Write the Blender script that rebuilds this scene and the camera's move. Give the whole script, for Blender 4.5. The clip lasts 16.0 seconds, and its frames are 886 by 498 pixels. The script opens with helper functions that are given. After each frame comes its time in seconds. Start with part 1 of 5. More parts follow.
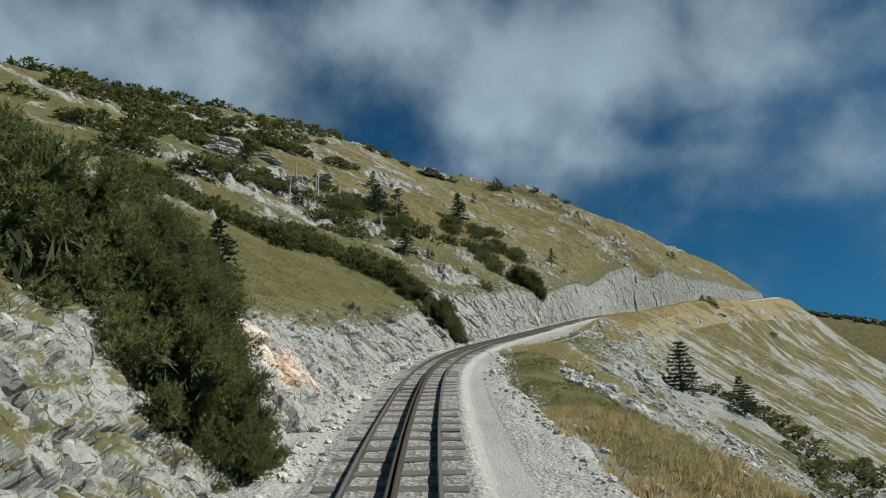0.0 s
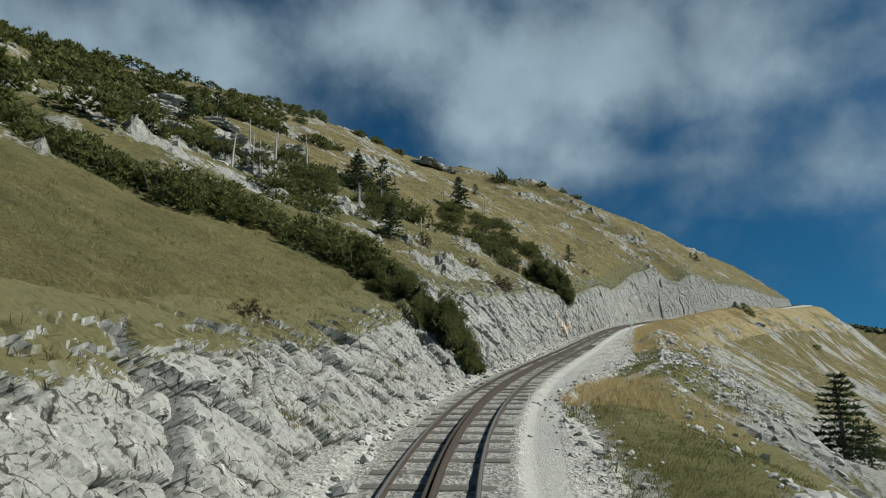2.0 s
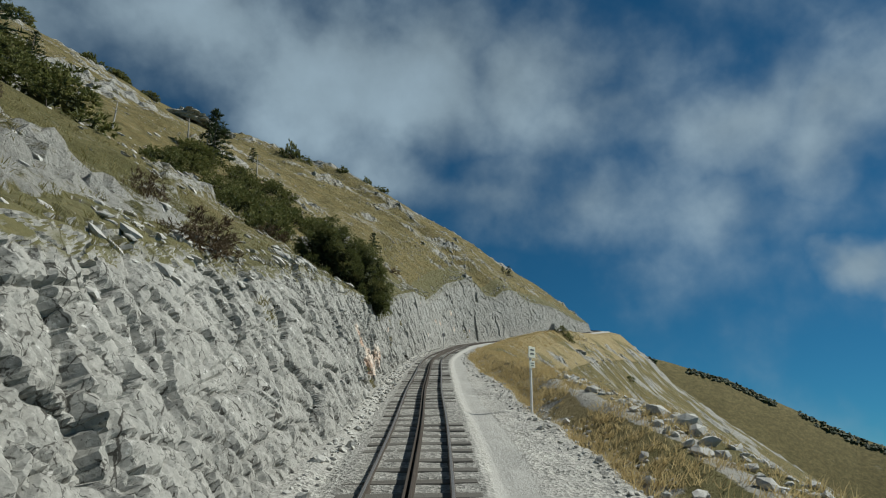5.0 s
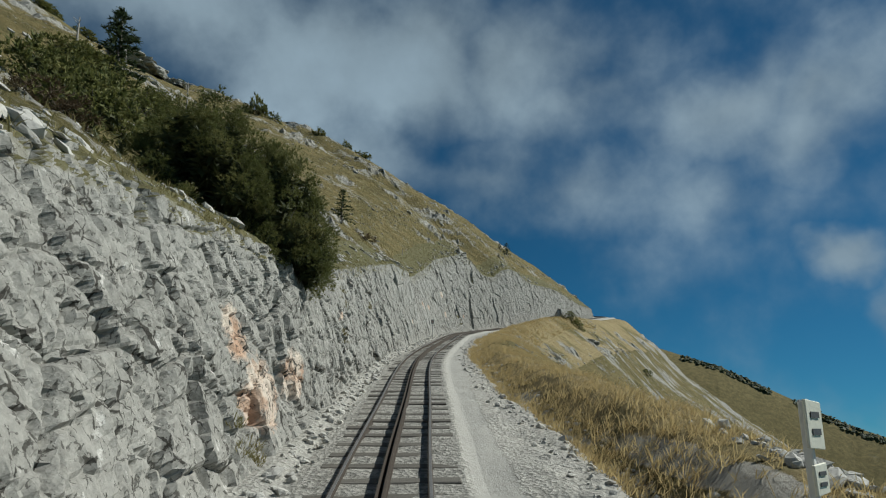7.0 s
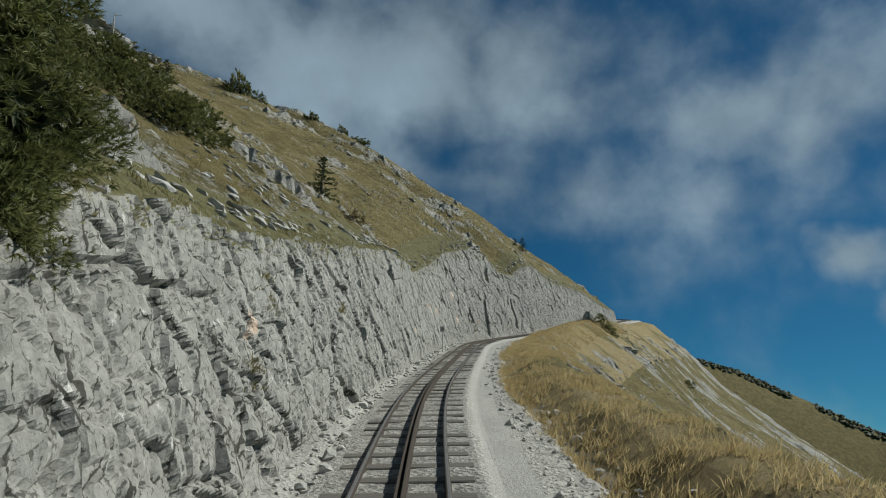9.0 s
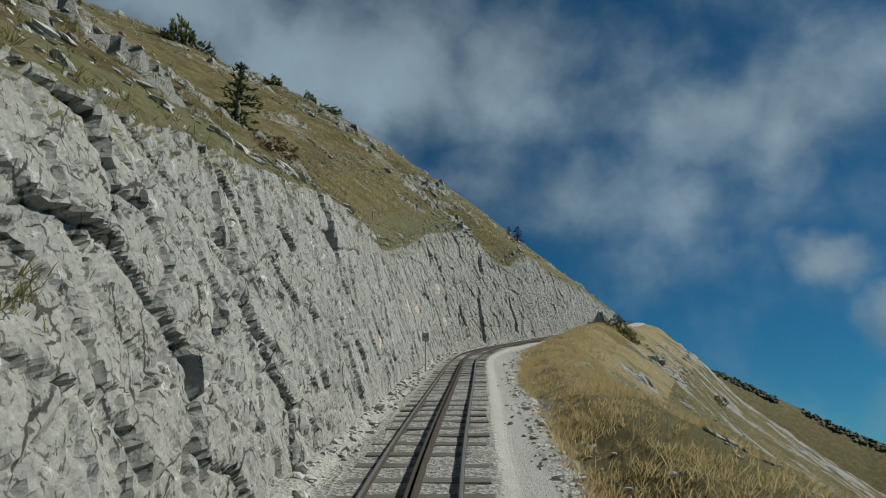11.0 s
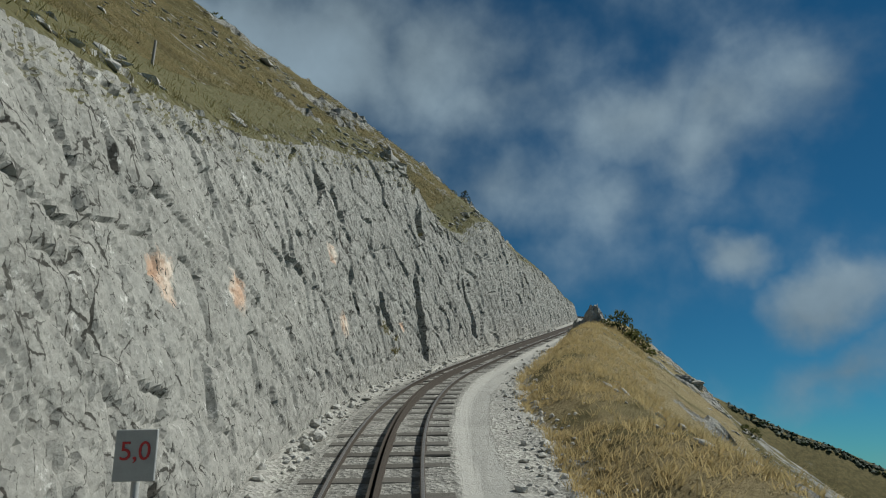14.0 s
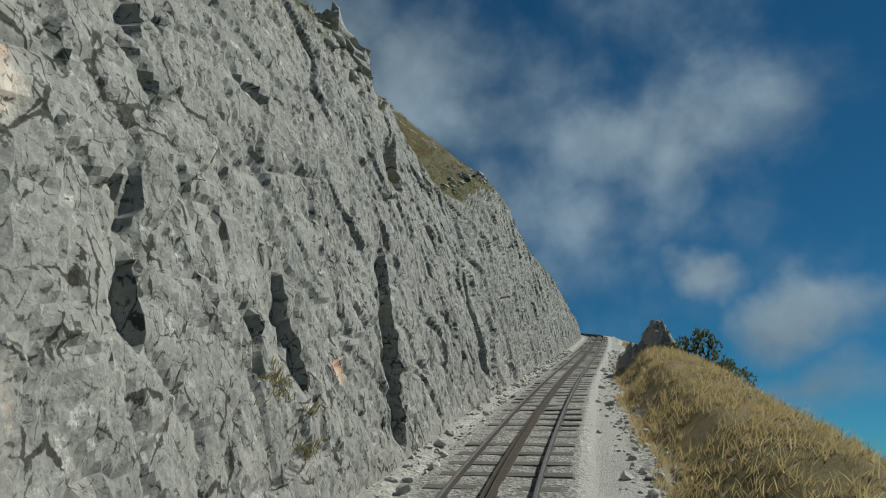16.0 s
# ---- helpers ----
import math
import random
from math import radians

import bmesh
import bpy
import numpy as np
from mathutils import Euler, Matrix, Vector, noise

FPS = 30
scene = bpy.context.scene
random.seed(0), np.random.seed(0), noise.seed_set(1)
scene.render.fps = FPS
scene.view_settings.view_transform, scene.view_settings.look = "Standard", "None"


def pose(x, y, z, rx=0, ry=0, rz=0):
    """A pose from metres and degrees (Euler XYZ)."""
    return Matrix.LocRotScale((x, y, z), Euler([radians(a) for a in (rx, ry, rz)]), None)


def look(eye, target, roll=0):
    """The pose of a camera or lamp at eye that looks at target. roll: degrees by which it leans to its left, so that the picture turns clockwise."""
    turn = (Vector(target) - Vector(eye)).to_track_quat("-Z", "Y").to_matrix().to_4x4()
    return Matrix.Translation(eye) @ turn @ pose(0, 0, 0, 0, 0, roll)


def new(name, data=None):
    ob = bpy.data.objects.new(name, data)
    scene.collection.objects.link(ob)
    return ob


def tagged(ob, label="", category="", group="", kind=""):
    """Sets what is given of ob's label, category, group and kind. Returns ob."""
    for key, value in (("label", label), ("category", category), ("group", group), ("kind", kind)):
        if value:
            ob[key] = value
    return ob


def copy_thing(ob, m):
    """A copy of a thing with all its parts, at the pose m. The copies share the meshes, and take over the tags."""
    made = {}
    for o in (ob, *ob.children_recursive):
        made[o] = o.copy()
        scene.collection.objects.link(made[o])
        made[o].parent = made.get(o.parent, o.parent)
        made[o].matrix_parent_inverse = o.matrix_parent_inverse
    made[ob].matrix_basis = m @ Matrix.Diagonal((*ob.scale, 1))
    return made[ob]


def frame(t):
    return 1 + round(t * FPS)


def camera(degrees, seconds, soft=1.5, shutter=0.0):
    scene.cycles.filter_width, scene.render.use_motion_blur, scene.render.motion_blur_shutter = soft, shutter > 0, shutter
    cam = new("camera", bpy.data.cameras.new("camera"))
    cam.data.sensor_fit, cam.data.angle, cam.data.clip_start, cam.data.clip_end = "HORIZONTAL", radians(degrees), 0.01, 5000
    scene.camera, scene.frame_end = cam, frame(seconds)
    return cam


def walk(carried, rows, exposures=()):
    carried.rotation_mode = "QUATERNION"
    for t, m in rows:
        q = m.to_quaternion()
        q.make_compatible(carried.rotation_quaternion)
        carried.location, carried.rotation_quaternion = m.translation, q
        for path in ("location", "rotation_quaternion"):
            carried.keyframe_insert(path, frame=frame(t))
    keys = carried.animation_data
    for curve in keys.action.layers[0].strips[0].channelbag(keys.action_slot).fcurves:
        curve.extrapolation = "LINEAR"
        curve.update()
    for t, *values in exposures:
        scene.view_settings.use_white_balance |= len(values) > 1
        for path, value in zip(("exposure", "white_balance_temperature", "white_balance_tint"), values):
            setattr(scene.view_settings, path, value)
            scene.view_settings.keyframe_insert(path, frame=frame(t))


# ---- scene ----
cam = camera(71.95, 16.0, soft=1.1)
ROWS = [
    (0, 0.36, 1.1, 2.1, 0.89, 14.14, 0.63),
    (0.5, 0.26, 3.64, 2.48, 4.07, 14.48, 0.19),
    (1, 0.13, 6.71, 2.95, 3.13, 15.09, 0.45),
    (1.5, 0.02, 10.35, 3.5, 2.01, 15.07, 0.55),
    (2, -0.03, 14.55, 4.14, 0.39, 14.69, 0.24),
    (2.5, 0.02, 18.7, 4.77, -1.09, 14.81, -0.32),
    (3, 0.26, 22.7, 5.39, -2.6, 15.01, -0.65),
    (3.5, 0.77, 26.45, 5.97, -5.61, 14.85, -0.43),
    (4, 1.53, 29.98, 6.53, -10.98, 15.25, -0.03),
    (4.5, 2.45, 33.27, 7.05, -15.35, 15.69, -0.13),
    (5, 3.54, 36.58, 7.58, -19.39, 15.8, 0.49),
    (5.6, 4.82, 40.29, 8.18, -21.6, 15.63, 0.59),
    (6.3, 6.21, 44.24, 8.81, -21.5, 14.99, 0.43),
    (7, 7.43, 47.76, 9.38, -20.54, 14.34, 0.24),
    (7.5, 8.23, 50.14, 9.76, -20.72, 13.87, 0.38),
    (8, 8.94, 52.31, 10.11, -20.68, 14.3, 0.61),
    (8.5, 9.64, 54.46, 10.45, -19.39, 14.77, 0.45),
    (9, 10.49, 56.88, 10.84, -19.89, 14.71, 0.65),
    (9.5, 11.45, 59.6, 11.28, -20.79, 14.42, 0.99),
    (10.1, 12.52, 62.68, 11.79, -21.4, 14.11, 0.82),
    (10.8, 13.81, 66.36, 12.39, -21.66, 14.5, 0.43),
    (11.5, 15.22, 70.1, 13.02, -22.26, 14.84, 0.12),
    (12, 16.35, 72.78, 13.47, -23.88, 14.56, 0.39),
    (12.5, 17.59, 75.49, 13.93, -26.09, 14.19, 0.7),
    (13, 18.82, 78.06, 14.37, -26.72, 14.41, 0.63),
    (13.5, 20.1, 80.72, 14.82, -27.09, 14.49, 0.63),
    (14, 21.47, 83.59, 15.3, -28.44, 13.78, 0.83),
    (14.5, 22.85, 86.48, 15.77, -29.32, 13.64, 0.71),
    (15, 24.15, 89.21, 16.2, -29.23, 13.87, 0.46),
    (15.5, 25.41, 91.73, 16.62, -29.67, 14.03, 0.06),
    (16, 26.88, 94.30, 17.06, -30.99, 14.96, 0.35),
]
walk(cam, [(t, pose(x, y, z, 90 + pitch, roll, yaw)) for t, x, y, z, yaw, pitch, roll in ROWS],
     exposures=[(0.0, 0.60, 5780, 5.5), (4.0, 0.51, 5780, 5.5), (7.5, 0.37, 5780, 5.5), (14.0, 0.27, 5780, 5.5), (16.0, 0.33, 5780, 5.5)])

# ---- world, sun and exposure ----
SUN_HEADING, SUN_HEIGHT = -92.0, 43.0      # degrees: compass turn from +y (left positive), height over the horizon


def heading_vec(deg, height=0.0):
    a, e = radians(deg), radians(height)
    return Vector((-math.sin(a) * math.cos(e), math.cos(a) * math.cos(e), math.sin(e)))


world = bpy.data.worlds.new("mountain_sky")
scene.world = world
world.use_nodes = True
wn, wl = world.node_tree.nodes, world.node_tree.links
wn.clear()
sky = wn.new("ShaderNodeTexSky")
sky.sky_type, sky.sun_disc = "NISHITA", False
sky.sun_elevation, sky.sun_rotation = radians(SUN_HEIGHT), radians(-SUN_HEADING)
sky.altitude, sky.air_density, sky.dust_density, sky.ozone_density = 1700, 1.0, 0.0, 2.5
CLOUDS = [  # heading, height, half-width in degrees, stretch, strength
    (35, 30, 7, 1.6, 0.8), (21, 29, 6, 1.8, 0.8), (3, 34, 6, 1.6, 0.9), (-9, 31, 7.5, 1.5, 1.15), (-18, 32, 7, 1.4, 1.25), (-28, 31, 6, 1.5, 1.0), (-34, 27, 4.5, 1.7, 0.65),
    (-46, 25, 4.5, 1.7, 0.95), (-54, 23.5, 3.8, 1.9, 0.9), (-63, 24, 3.4, 1.6, 0.7), (-24, 21, 4, 2.6, 0.6), (-34, 19, 3.5, 2.4, 0.6), (-45, 18, 3, 2.0, 0.45), (-11, 22, 4.5, 2.2, 0.6),
    (-54.5, 12.3, 2.2, 1.5, 1.1), (-61, 6.5, 3.2, 1.7, 1.6), (-62, 1, 2.2, 2.2, 1.0),
]
geo = wn.new("ShaderNodeTexCoord")


def wmath(op, a, b=None, clamp=False):
    n = wn.new("ShaderNodeMath")
    n.operation, n.use_clamp = op, clamp
    for i, v in enumerate((a, b)):
        if v is None:
            continue
        if isinstance(v, (int, float)):
            n.inputs[i].default_value = v
        else:
            wl.new(v, n.inputs[i])
    return n.outputs[0]


big = wn.new("ShaderNodeTexNoise")
big.inputs["Scale"].default_value, big.inputs["Detail"].default_value, big.inputs["Roughness"].default_value = 5.0, 8.0, 0.52
wl.new(geo.outputs["Generated"], big.inputs["Vector"])
veil = wn.new("ShaderNodeTexNoise")
veil.inputs["Scale"].default_value, veil.inputs["Detail"].default_value, veil.inputs["Roughness"].default_value = 2.2, 5.0, 0.6
wl.new(geo.outputs["Generated"], veil.inputs["Vector"])
push = wn.new("ShaderNodeTexNoise")
push.inputs["Scale"].default_value, push.inputs["Detail"].default_value, push.inputs["Roughness"].default_value = 4.2, 5.0, 0.55
wl.new(geo.outputs["Generated"], push.inputs["Vector"])
ragged = wn.new("ShaderNodeVectorMath")
ragged.operation = "MULTIPLY_ADD"
wl.new(push.outputs["Color"], ragged.inputs[0])
ragged.inputs[1].default_value = (0.26, 0.26, 0.20)
shift = wn.new("ShaderNodeVectorMath")
shift.operation = "SUBTRACT"
wl.new(geo.outputs["Generated"], shift.inputs[0])
shift.inputs[1].default_value = (0.13, 0.13, 0.10)
wl.new(shift.outputs["Vector"], ragged.inputs[2])
cover = None
for turn, height, half, stretch, amount in CLOUDS:
    c = heading_vec(turn, height)
    side = heading_vec(turn - 90)
    upv = side.cross(c)
    dots = []
    for axis, k in ((side, 1.0 / stretch), (upv, 1.0)):
        d = wn.new("ShaderNodeVectorMath")
        d.operation = "DOT_PRODUCT"
        wl.new(ragged.outputs["Vector"], d.inputs[0])
        d.inputs[1].default_value = axis * (k / math.sin(radians(half)))
        dots.append(wmath("POWER", wmath("ABSOLUTE", d.outputs["Value"]), 2.0))
    front = wn.new("ShaderNodeVectorMath")
    front.operation = "DOT_PRODUCT"
    wl.new(geo.outputs["Generated"], front.inputs[0])
    front.inputs[1].default_value = c
    ahead = wmath("GREATER_THAN", front.outputs["Value"], 0.2)
    r = wmath("SQRT", wmath("ADD", dots[0], dots[1]))
    blob = wmath("MULTIPLY", wmath("MULTIPLY", wmath("SUBTRACT", 1.45, r, clamp=False), amount), ahead)
    blob = wmath("MAXIMUM", blob, 0.0)
    cover = blob if cover is None else wmath("MAXIMUM", cover, blob)
dens = wmath("ADD", cover, wmath("MULTIPLY", wmath("SUBTRACT", big.outputs["Fac"], 0.53), 2.9))
dens = wmath("ADD", dens, wmath("MULTIPLY", wmath("SUBTRACT", veil.outputs["Fac"], 0.5), 0.6))
ramp = wn.new("ShaderNodeMapRange")
ramp.interpolation_type = "SMOOTHSTEP"
ramp.inputs["From Min"].default_value, ramp.inputs["From Max"].default_value = -0.3, 1.45
ramp.inputs["To Min"].default_value, ramp.inputs["To Max"].default_value = 0.0, 0.86
wl.new(dens, ramp.inputs["Value"])
tone = wn.new("ShaderNodeMapRange")
tone.inputs["From Min"].default_value, tone.inputs["From Max"].default_value = 0.3, 0.75
tone.inputs["To Min"].default_value, tone.inputs["To Max"].default_value = 1.9, 3.6
wl.new(big.outputs["Fac"], tone.inputs["Value"])
cloud = wn.new("ShaderNodeCombineXYZ")
for i, k in enumerate((0.80, 0.955, 1.02)):
    wl.new(wmath("MULTIPLY", tone.outputs["Result"], k), cloud.inputs[i])
mix = wn.new("ShaderNodeMix")
mix.data_type = "RGBA"
wl.new(ramp.outputs["Result"], mix.inputs["Factor"])
blue = wn.new("ShaderNodeMix")
blue.data_type, blue.blend_type = "RGBA", "MULTIPLY"
blue.inputs["Factor"].default_value, blue.inputs[7].default_value = 1.0, (0.112, 0.285, 0.315, 1)
wl.new(sky.outputs["Color"], blue.inputs[6])
lift = wn.new("ShaderNodeMapping")        # the deep blue of the height reaches down to the horizon
lift.inputs["Location"].default_value, lift.inputs["Scale"].default_value = (0, 0, 0.10), (1, 1, 0.97)
wl.new(geo.outputs["Generated"], lift.inputs["Vector"])
wl.new(lift.outputs["Vector"], sky.inputs["Vector"])
wl.new(blue.outputs[2], mix.inputs[6])
wl.new(cloud.outputs["Vector"], mix.inputs[7])
bg = wn.new("ShaderNodeBackground")
bg.inputs["Strength"].default_value = 0.093
wl.new(mix.outputs[2], bg.inputs["Color"])
wout = wn.new("ShaderNodeOutputWorld")
wl.new(bg.outputs["Background"], wout.inputs["Surface"])

sun = new("sun", bpy.data.lights.new("sun", "SUN"))
sun.data.energy, sun.data.angle, sun.data.color = 4.0, radians(0.6), (1.0, 0.935, 0.81)
sun.matrix_world = look(heading_vec(SUN_HEADING, SUN_HEIGHT) * 300, (0, 0, 0))


# ---- numpy noise ----
def hash3(ix, iy, iz, seed):
    h = (ix * 73856093) ^ (iy * 19349663) ^ (iz * 83492791) ^ (seed * 2654435761 & 0x7FFFFFFF)
    h = (h ^ (h >> 13)) * 1274126177 & 0xFFFFFFFF
    h = (h ^ (h >> 16)) * 2246822519 & 0xFFFFFFFF
    return ((h ^ (h >> 15)) & 0xFFFFFF) / float(0x1000000)


def vnoise(p, size, seed=0):
    """Smooth noise from -1 to 1 at the points p (n x 3)."""
    q = np.asarray(p, float) / size
    i = np.floor(q).astype(np.int64)
    f = q - i
    f = f * f * (3 - 2 * f)
    out = 0
    for dx in (0, 1):
        for dy in (0, 1):
            for dz in (0, 1):
                w = (f[:, 0] if dx else 1 - f[:, 0]) * (f[:, 1] if dy else 1 - f[:, 1]) * (f[:, 2] if dz else 1 - f[:, 2])
                out = out + w * hash3(i[:, 0] + dx, i[:, 1] + dy, i[:, 2] + dz, seed)
    return out * 2 - 1


def fbm(p, size, seed=0, octaves=4, gain=0.5):
    total, amp, norm = 0, 1.0, 0.0
    for o in range(octaves):
        total = total + amp * vnoise(p, size / 2 ** o, seed + o * 17)
        norm += amp
        amp *= gain
    return total / norm


def cells(p, size, seed=0):
    """Cellular noise: distance to the border of the cell, the way to its centre, three random numbers of the cell."""
    q = np.asarray(p, float) / size
    i = np.floor(q).astype(np.int64)
    n = len(q)
    d1, d2 = np.full(n, 9.0), np.full(n, 9.0)
    off, idx = np.zeros((n, 3)), np.zeros((n, 3), np.int64)
    for dx in (-1, 0, 1):
        for dy in (-1, 0, 1):
            for dz in (-1, 0, 1):
                c = i + np.array((dx, dy, dz))
                pt = c + np.stack([hash3(c[:, 0], c[:, 1], c[:, 2], seed + k) for k in (1, 2, 3)], 1)
                v = q - pt
                d = np.sqrt((v * v).sum(1))
                near = d < d1
                d2 = np.where(near, d1, np.minimum(d2, d))
                d1 = np.where(near, d, d1)
                off[near], idx[near] = v[near], c[near]
    rnd = np.stack([hash3(idx[:, 0], idx[:, 1], idx[:, 2], seed + k) for k in (7, 8, 9)], 1)
    return d2 - d1, off, rnd


def crag(p, size, seed, crack=0.12):
    """Height of broken rock: tilted blocks with open joints, about -1 to 1."""
    edge, off, rnd = cells(p, size, seed)
    return (rnd[:, 0] - 0.5) * 0.9 + ((rnd - 0.5) * off).sum(1) * 1.6 - np.clip(1 - edge / crack, 0, 1) * 0.55


def smooth(x, a, b):
    x = np.clip((x - a) / (b - a), 0, 1)
    return x * x * (3 - 2 * x)


# ---- materials ----
def material(name):
    m = bpy.data.materials.new(name)
    m.use_nodes = True
    nt = m.node_tree
    return m, nt.nodes, nt.links, nt.nodes["Principled BSDF"]


class Graph:
    """Short ways to write node graphs."""

    def __init__(self, name):
        self.m, self.n, self.l, self.b = material(name)
        self.pos = self.n.new("ShaderNodeNewGeometry").outputs["Position"]

    def put(self, socket, v):
        if isinstance(v, (int, float, tuple)):
            socket.default_value = v if not (isinstance(v, tuple) and len(v) == 3 and socket.type == "RGBA") else (*v, 1)
        else:
            self.l.new(v, socket)

    def noise(self, scale, detail=4.0, rough=0.55, vec=None, warp=0.0):
        t = self.n.new("ShaderNodeTexNoise")
        self.put(t.inputs["Scale"], scale), self.put(t.inputs["Detail"], detail), self.put(t.inputs["Roughness"], rough)
        self.put(t.inputs["Distortion"], warp)
        self.l.new(vec or self.pos, t.inputs["Vector"])
        return t.outputs["Fac"]

    def cell(self, scale, feature="F1", vec=None, out="Distance"):
        t = self.n.new("ShaderNodeTexVoronoi")
        t.feature = feature
        self.put(t.inputs["Scale"], scale)
        self.l.new(vec or self.pos, t.inputs["Vector"])
        return t.outputs[out]

    def facets(self, scale, vec):
        """Height of a surface broken into flat tilted faces."""
        t = self.n.new("ShaderNodeTexVoronoi")
        self.put(t.inputs["Scale"], scale)
        self.l.new(vec, t.inputs["Vector"])
        ops = [self.n.new("ShaderNodeVectorMath") for _ in range(3)]
        for o, k in zip(ops, ("SUBTRACT", "SUBTRACT", "DOT_PRODUCT")):
            o.operation = k
        self.l.new(t.outputs["Color"], ops[0].inputs[0])
        ops[0].inputs[1].default_value = (0.5, 0.5, 0.5)
        self.l.new(vec, ops[1].inputs[0]), self.l.new(t.outputs["Position"], ops[1].inputs[1])
        self.l.new(ops[0].outputs["Vector"], ops[2].inputs[0]), self.l.new(ops[1].outputs["Vector"], ops[2].inputs[1])
        return ops[2].outputs["Value"]

    def stretch(self, scale, turn=(0, 0, 0)):
        t = self.n.new("ShaderNodeMapping")
        self.l.new(self.pos, t.inputs["Vector"])
        t.inputs["Scale"].default_value, t.inputs["Rotation"].default_value = scale, [radians(a) for a in turn]
        return t.outputs["Vector"]

    def warp(self, vec, amount, scale):
        """The vector pushed about by noise."""
        t = self.n.new("ShaderNodeTexNoise")
        self.put(t.inputs["Scale"], scale), self.put(t.inputs["Detail"], 5.0)
        self.l.new(vec, t.inputs["Vector"])
        m = self.n.new("ShaderNodeVectorMath")
        m.operation = "MULTIPLY_ADD"
        self.l.new(t.outputs["Color"], m.inputs[0])
        m.inputs[1].default_value = (amount, amount, amount)
        self.l.new(vec, m.inputs[2])
        return m.outputs["Vector"]

    def attr(self, name):
        t = self.n.new("ShaderNodeAttribute")
        t.attribute_name = name
        return t.outputs["Fac"]

    def math(self, op, a, b=0.0, clamp=False):
        t = self.n.new("ShaderNodeMath")
        t.operation, t.use_clamp = op, clamp
        self.put(t.inputs[0], a), self.put(t.inputs[1], b)
        return t.outputs[0]

    def step(self, v, a, b, lo=0.0, hi=1.0):
        t = self.n.new("ShaderNodeMapRange")
        t.interpolation_type = "SMOOTHSTEP"
        self.put(t.inputs["Value"], v)
        for k, x in (("From Min", a), ("From Max", b), ("To Min", lo), ("To Max", hi)):
            t.inputs[k].default_value = x
        return t.outputs["Result"]

    def mix(self, fac, a, b, mode="MIX"):
        t = self.n.new("ShaderNodeMix")
        t.data_type, t.blend_type = "RGBA", mode
        self.put(t.inputs["Factor"], fac), self.put(t.inputs[6], a), self.put(t.inputs[7], b)
        return t.outputs[2]

    def random(self):
        return self.n.new("ShaderNodeObjectInfo").outputs["Random"]

    def island(self):
        return self.n.new("ShaderNodeNewGeometry").outputs["Random Per Island"]

    def bump(self, height, depth, strength=1.0, under=None):
        t = self.n.new("ShaderNodeBump")
        t.inputs["Distance"].default_value, t.inputs["Strength"].default_value = depth, strength
        self.l.new(height, t.inputs["Height"])
        if under is not None:
            self.l.new(under, t.inputs["Normal"])
        return t.outputs["Normal"]

    def done(self, colour, rough=0.9, normal=None, metal=0.0, spec=0.3):
        self.put(self.b.inputs["Base Color"], colour), self.put(self.b.inputs["Roughness"], rough)
        self.put(self.b.inputs["Metallic"], metal), self.put(self.b.inputs["Specular IOR Level"], spec)
        if normal is not None:
            self.l.new(normal, self.b.inputs["Normal"])
        return self.m


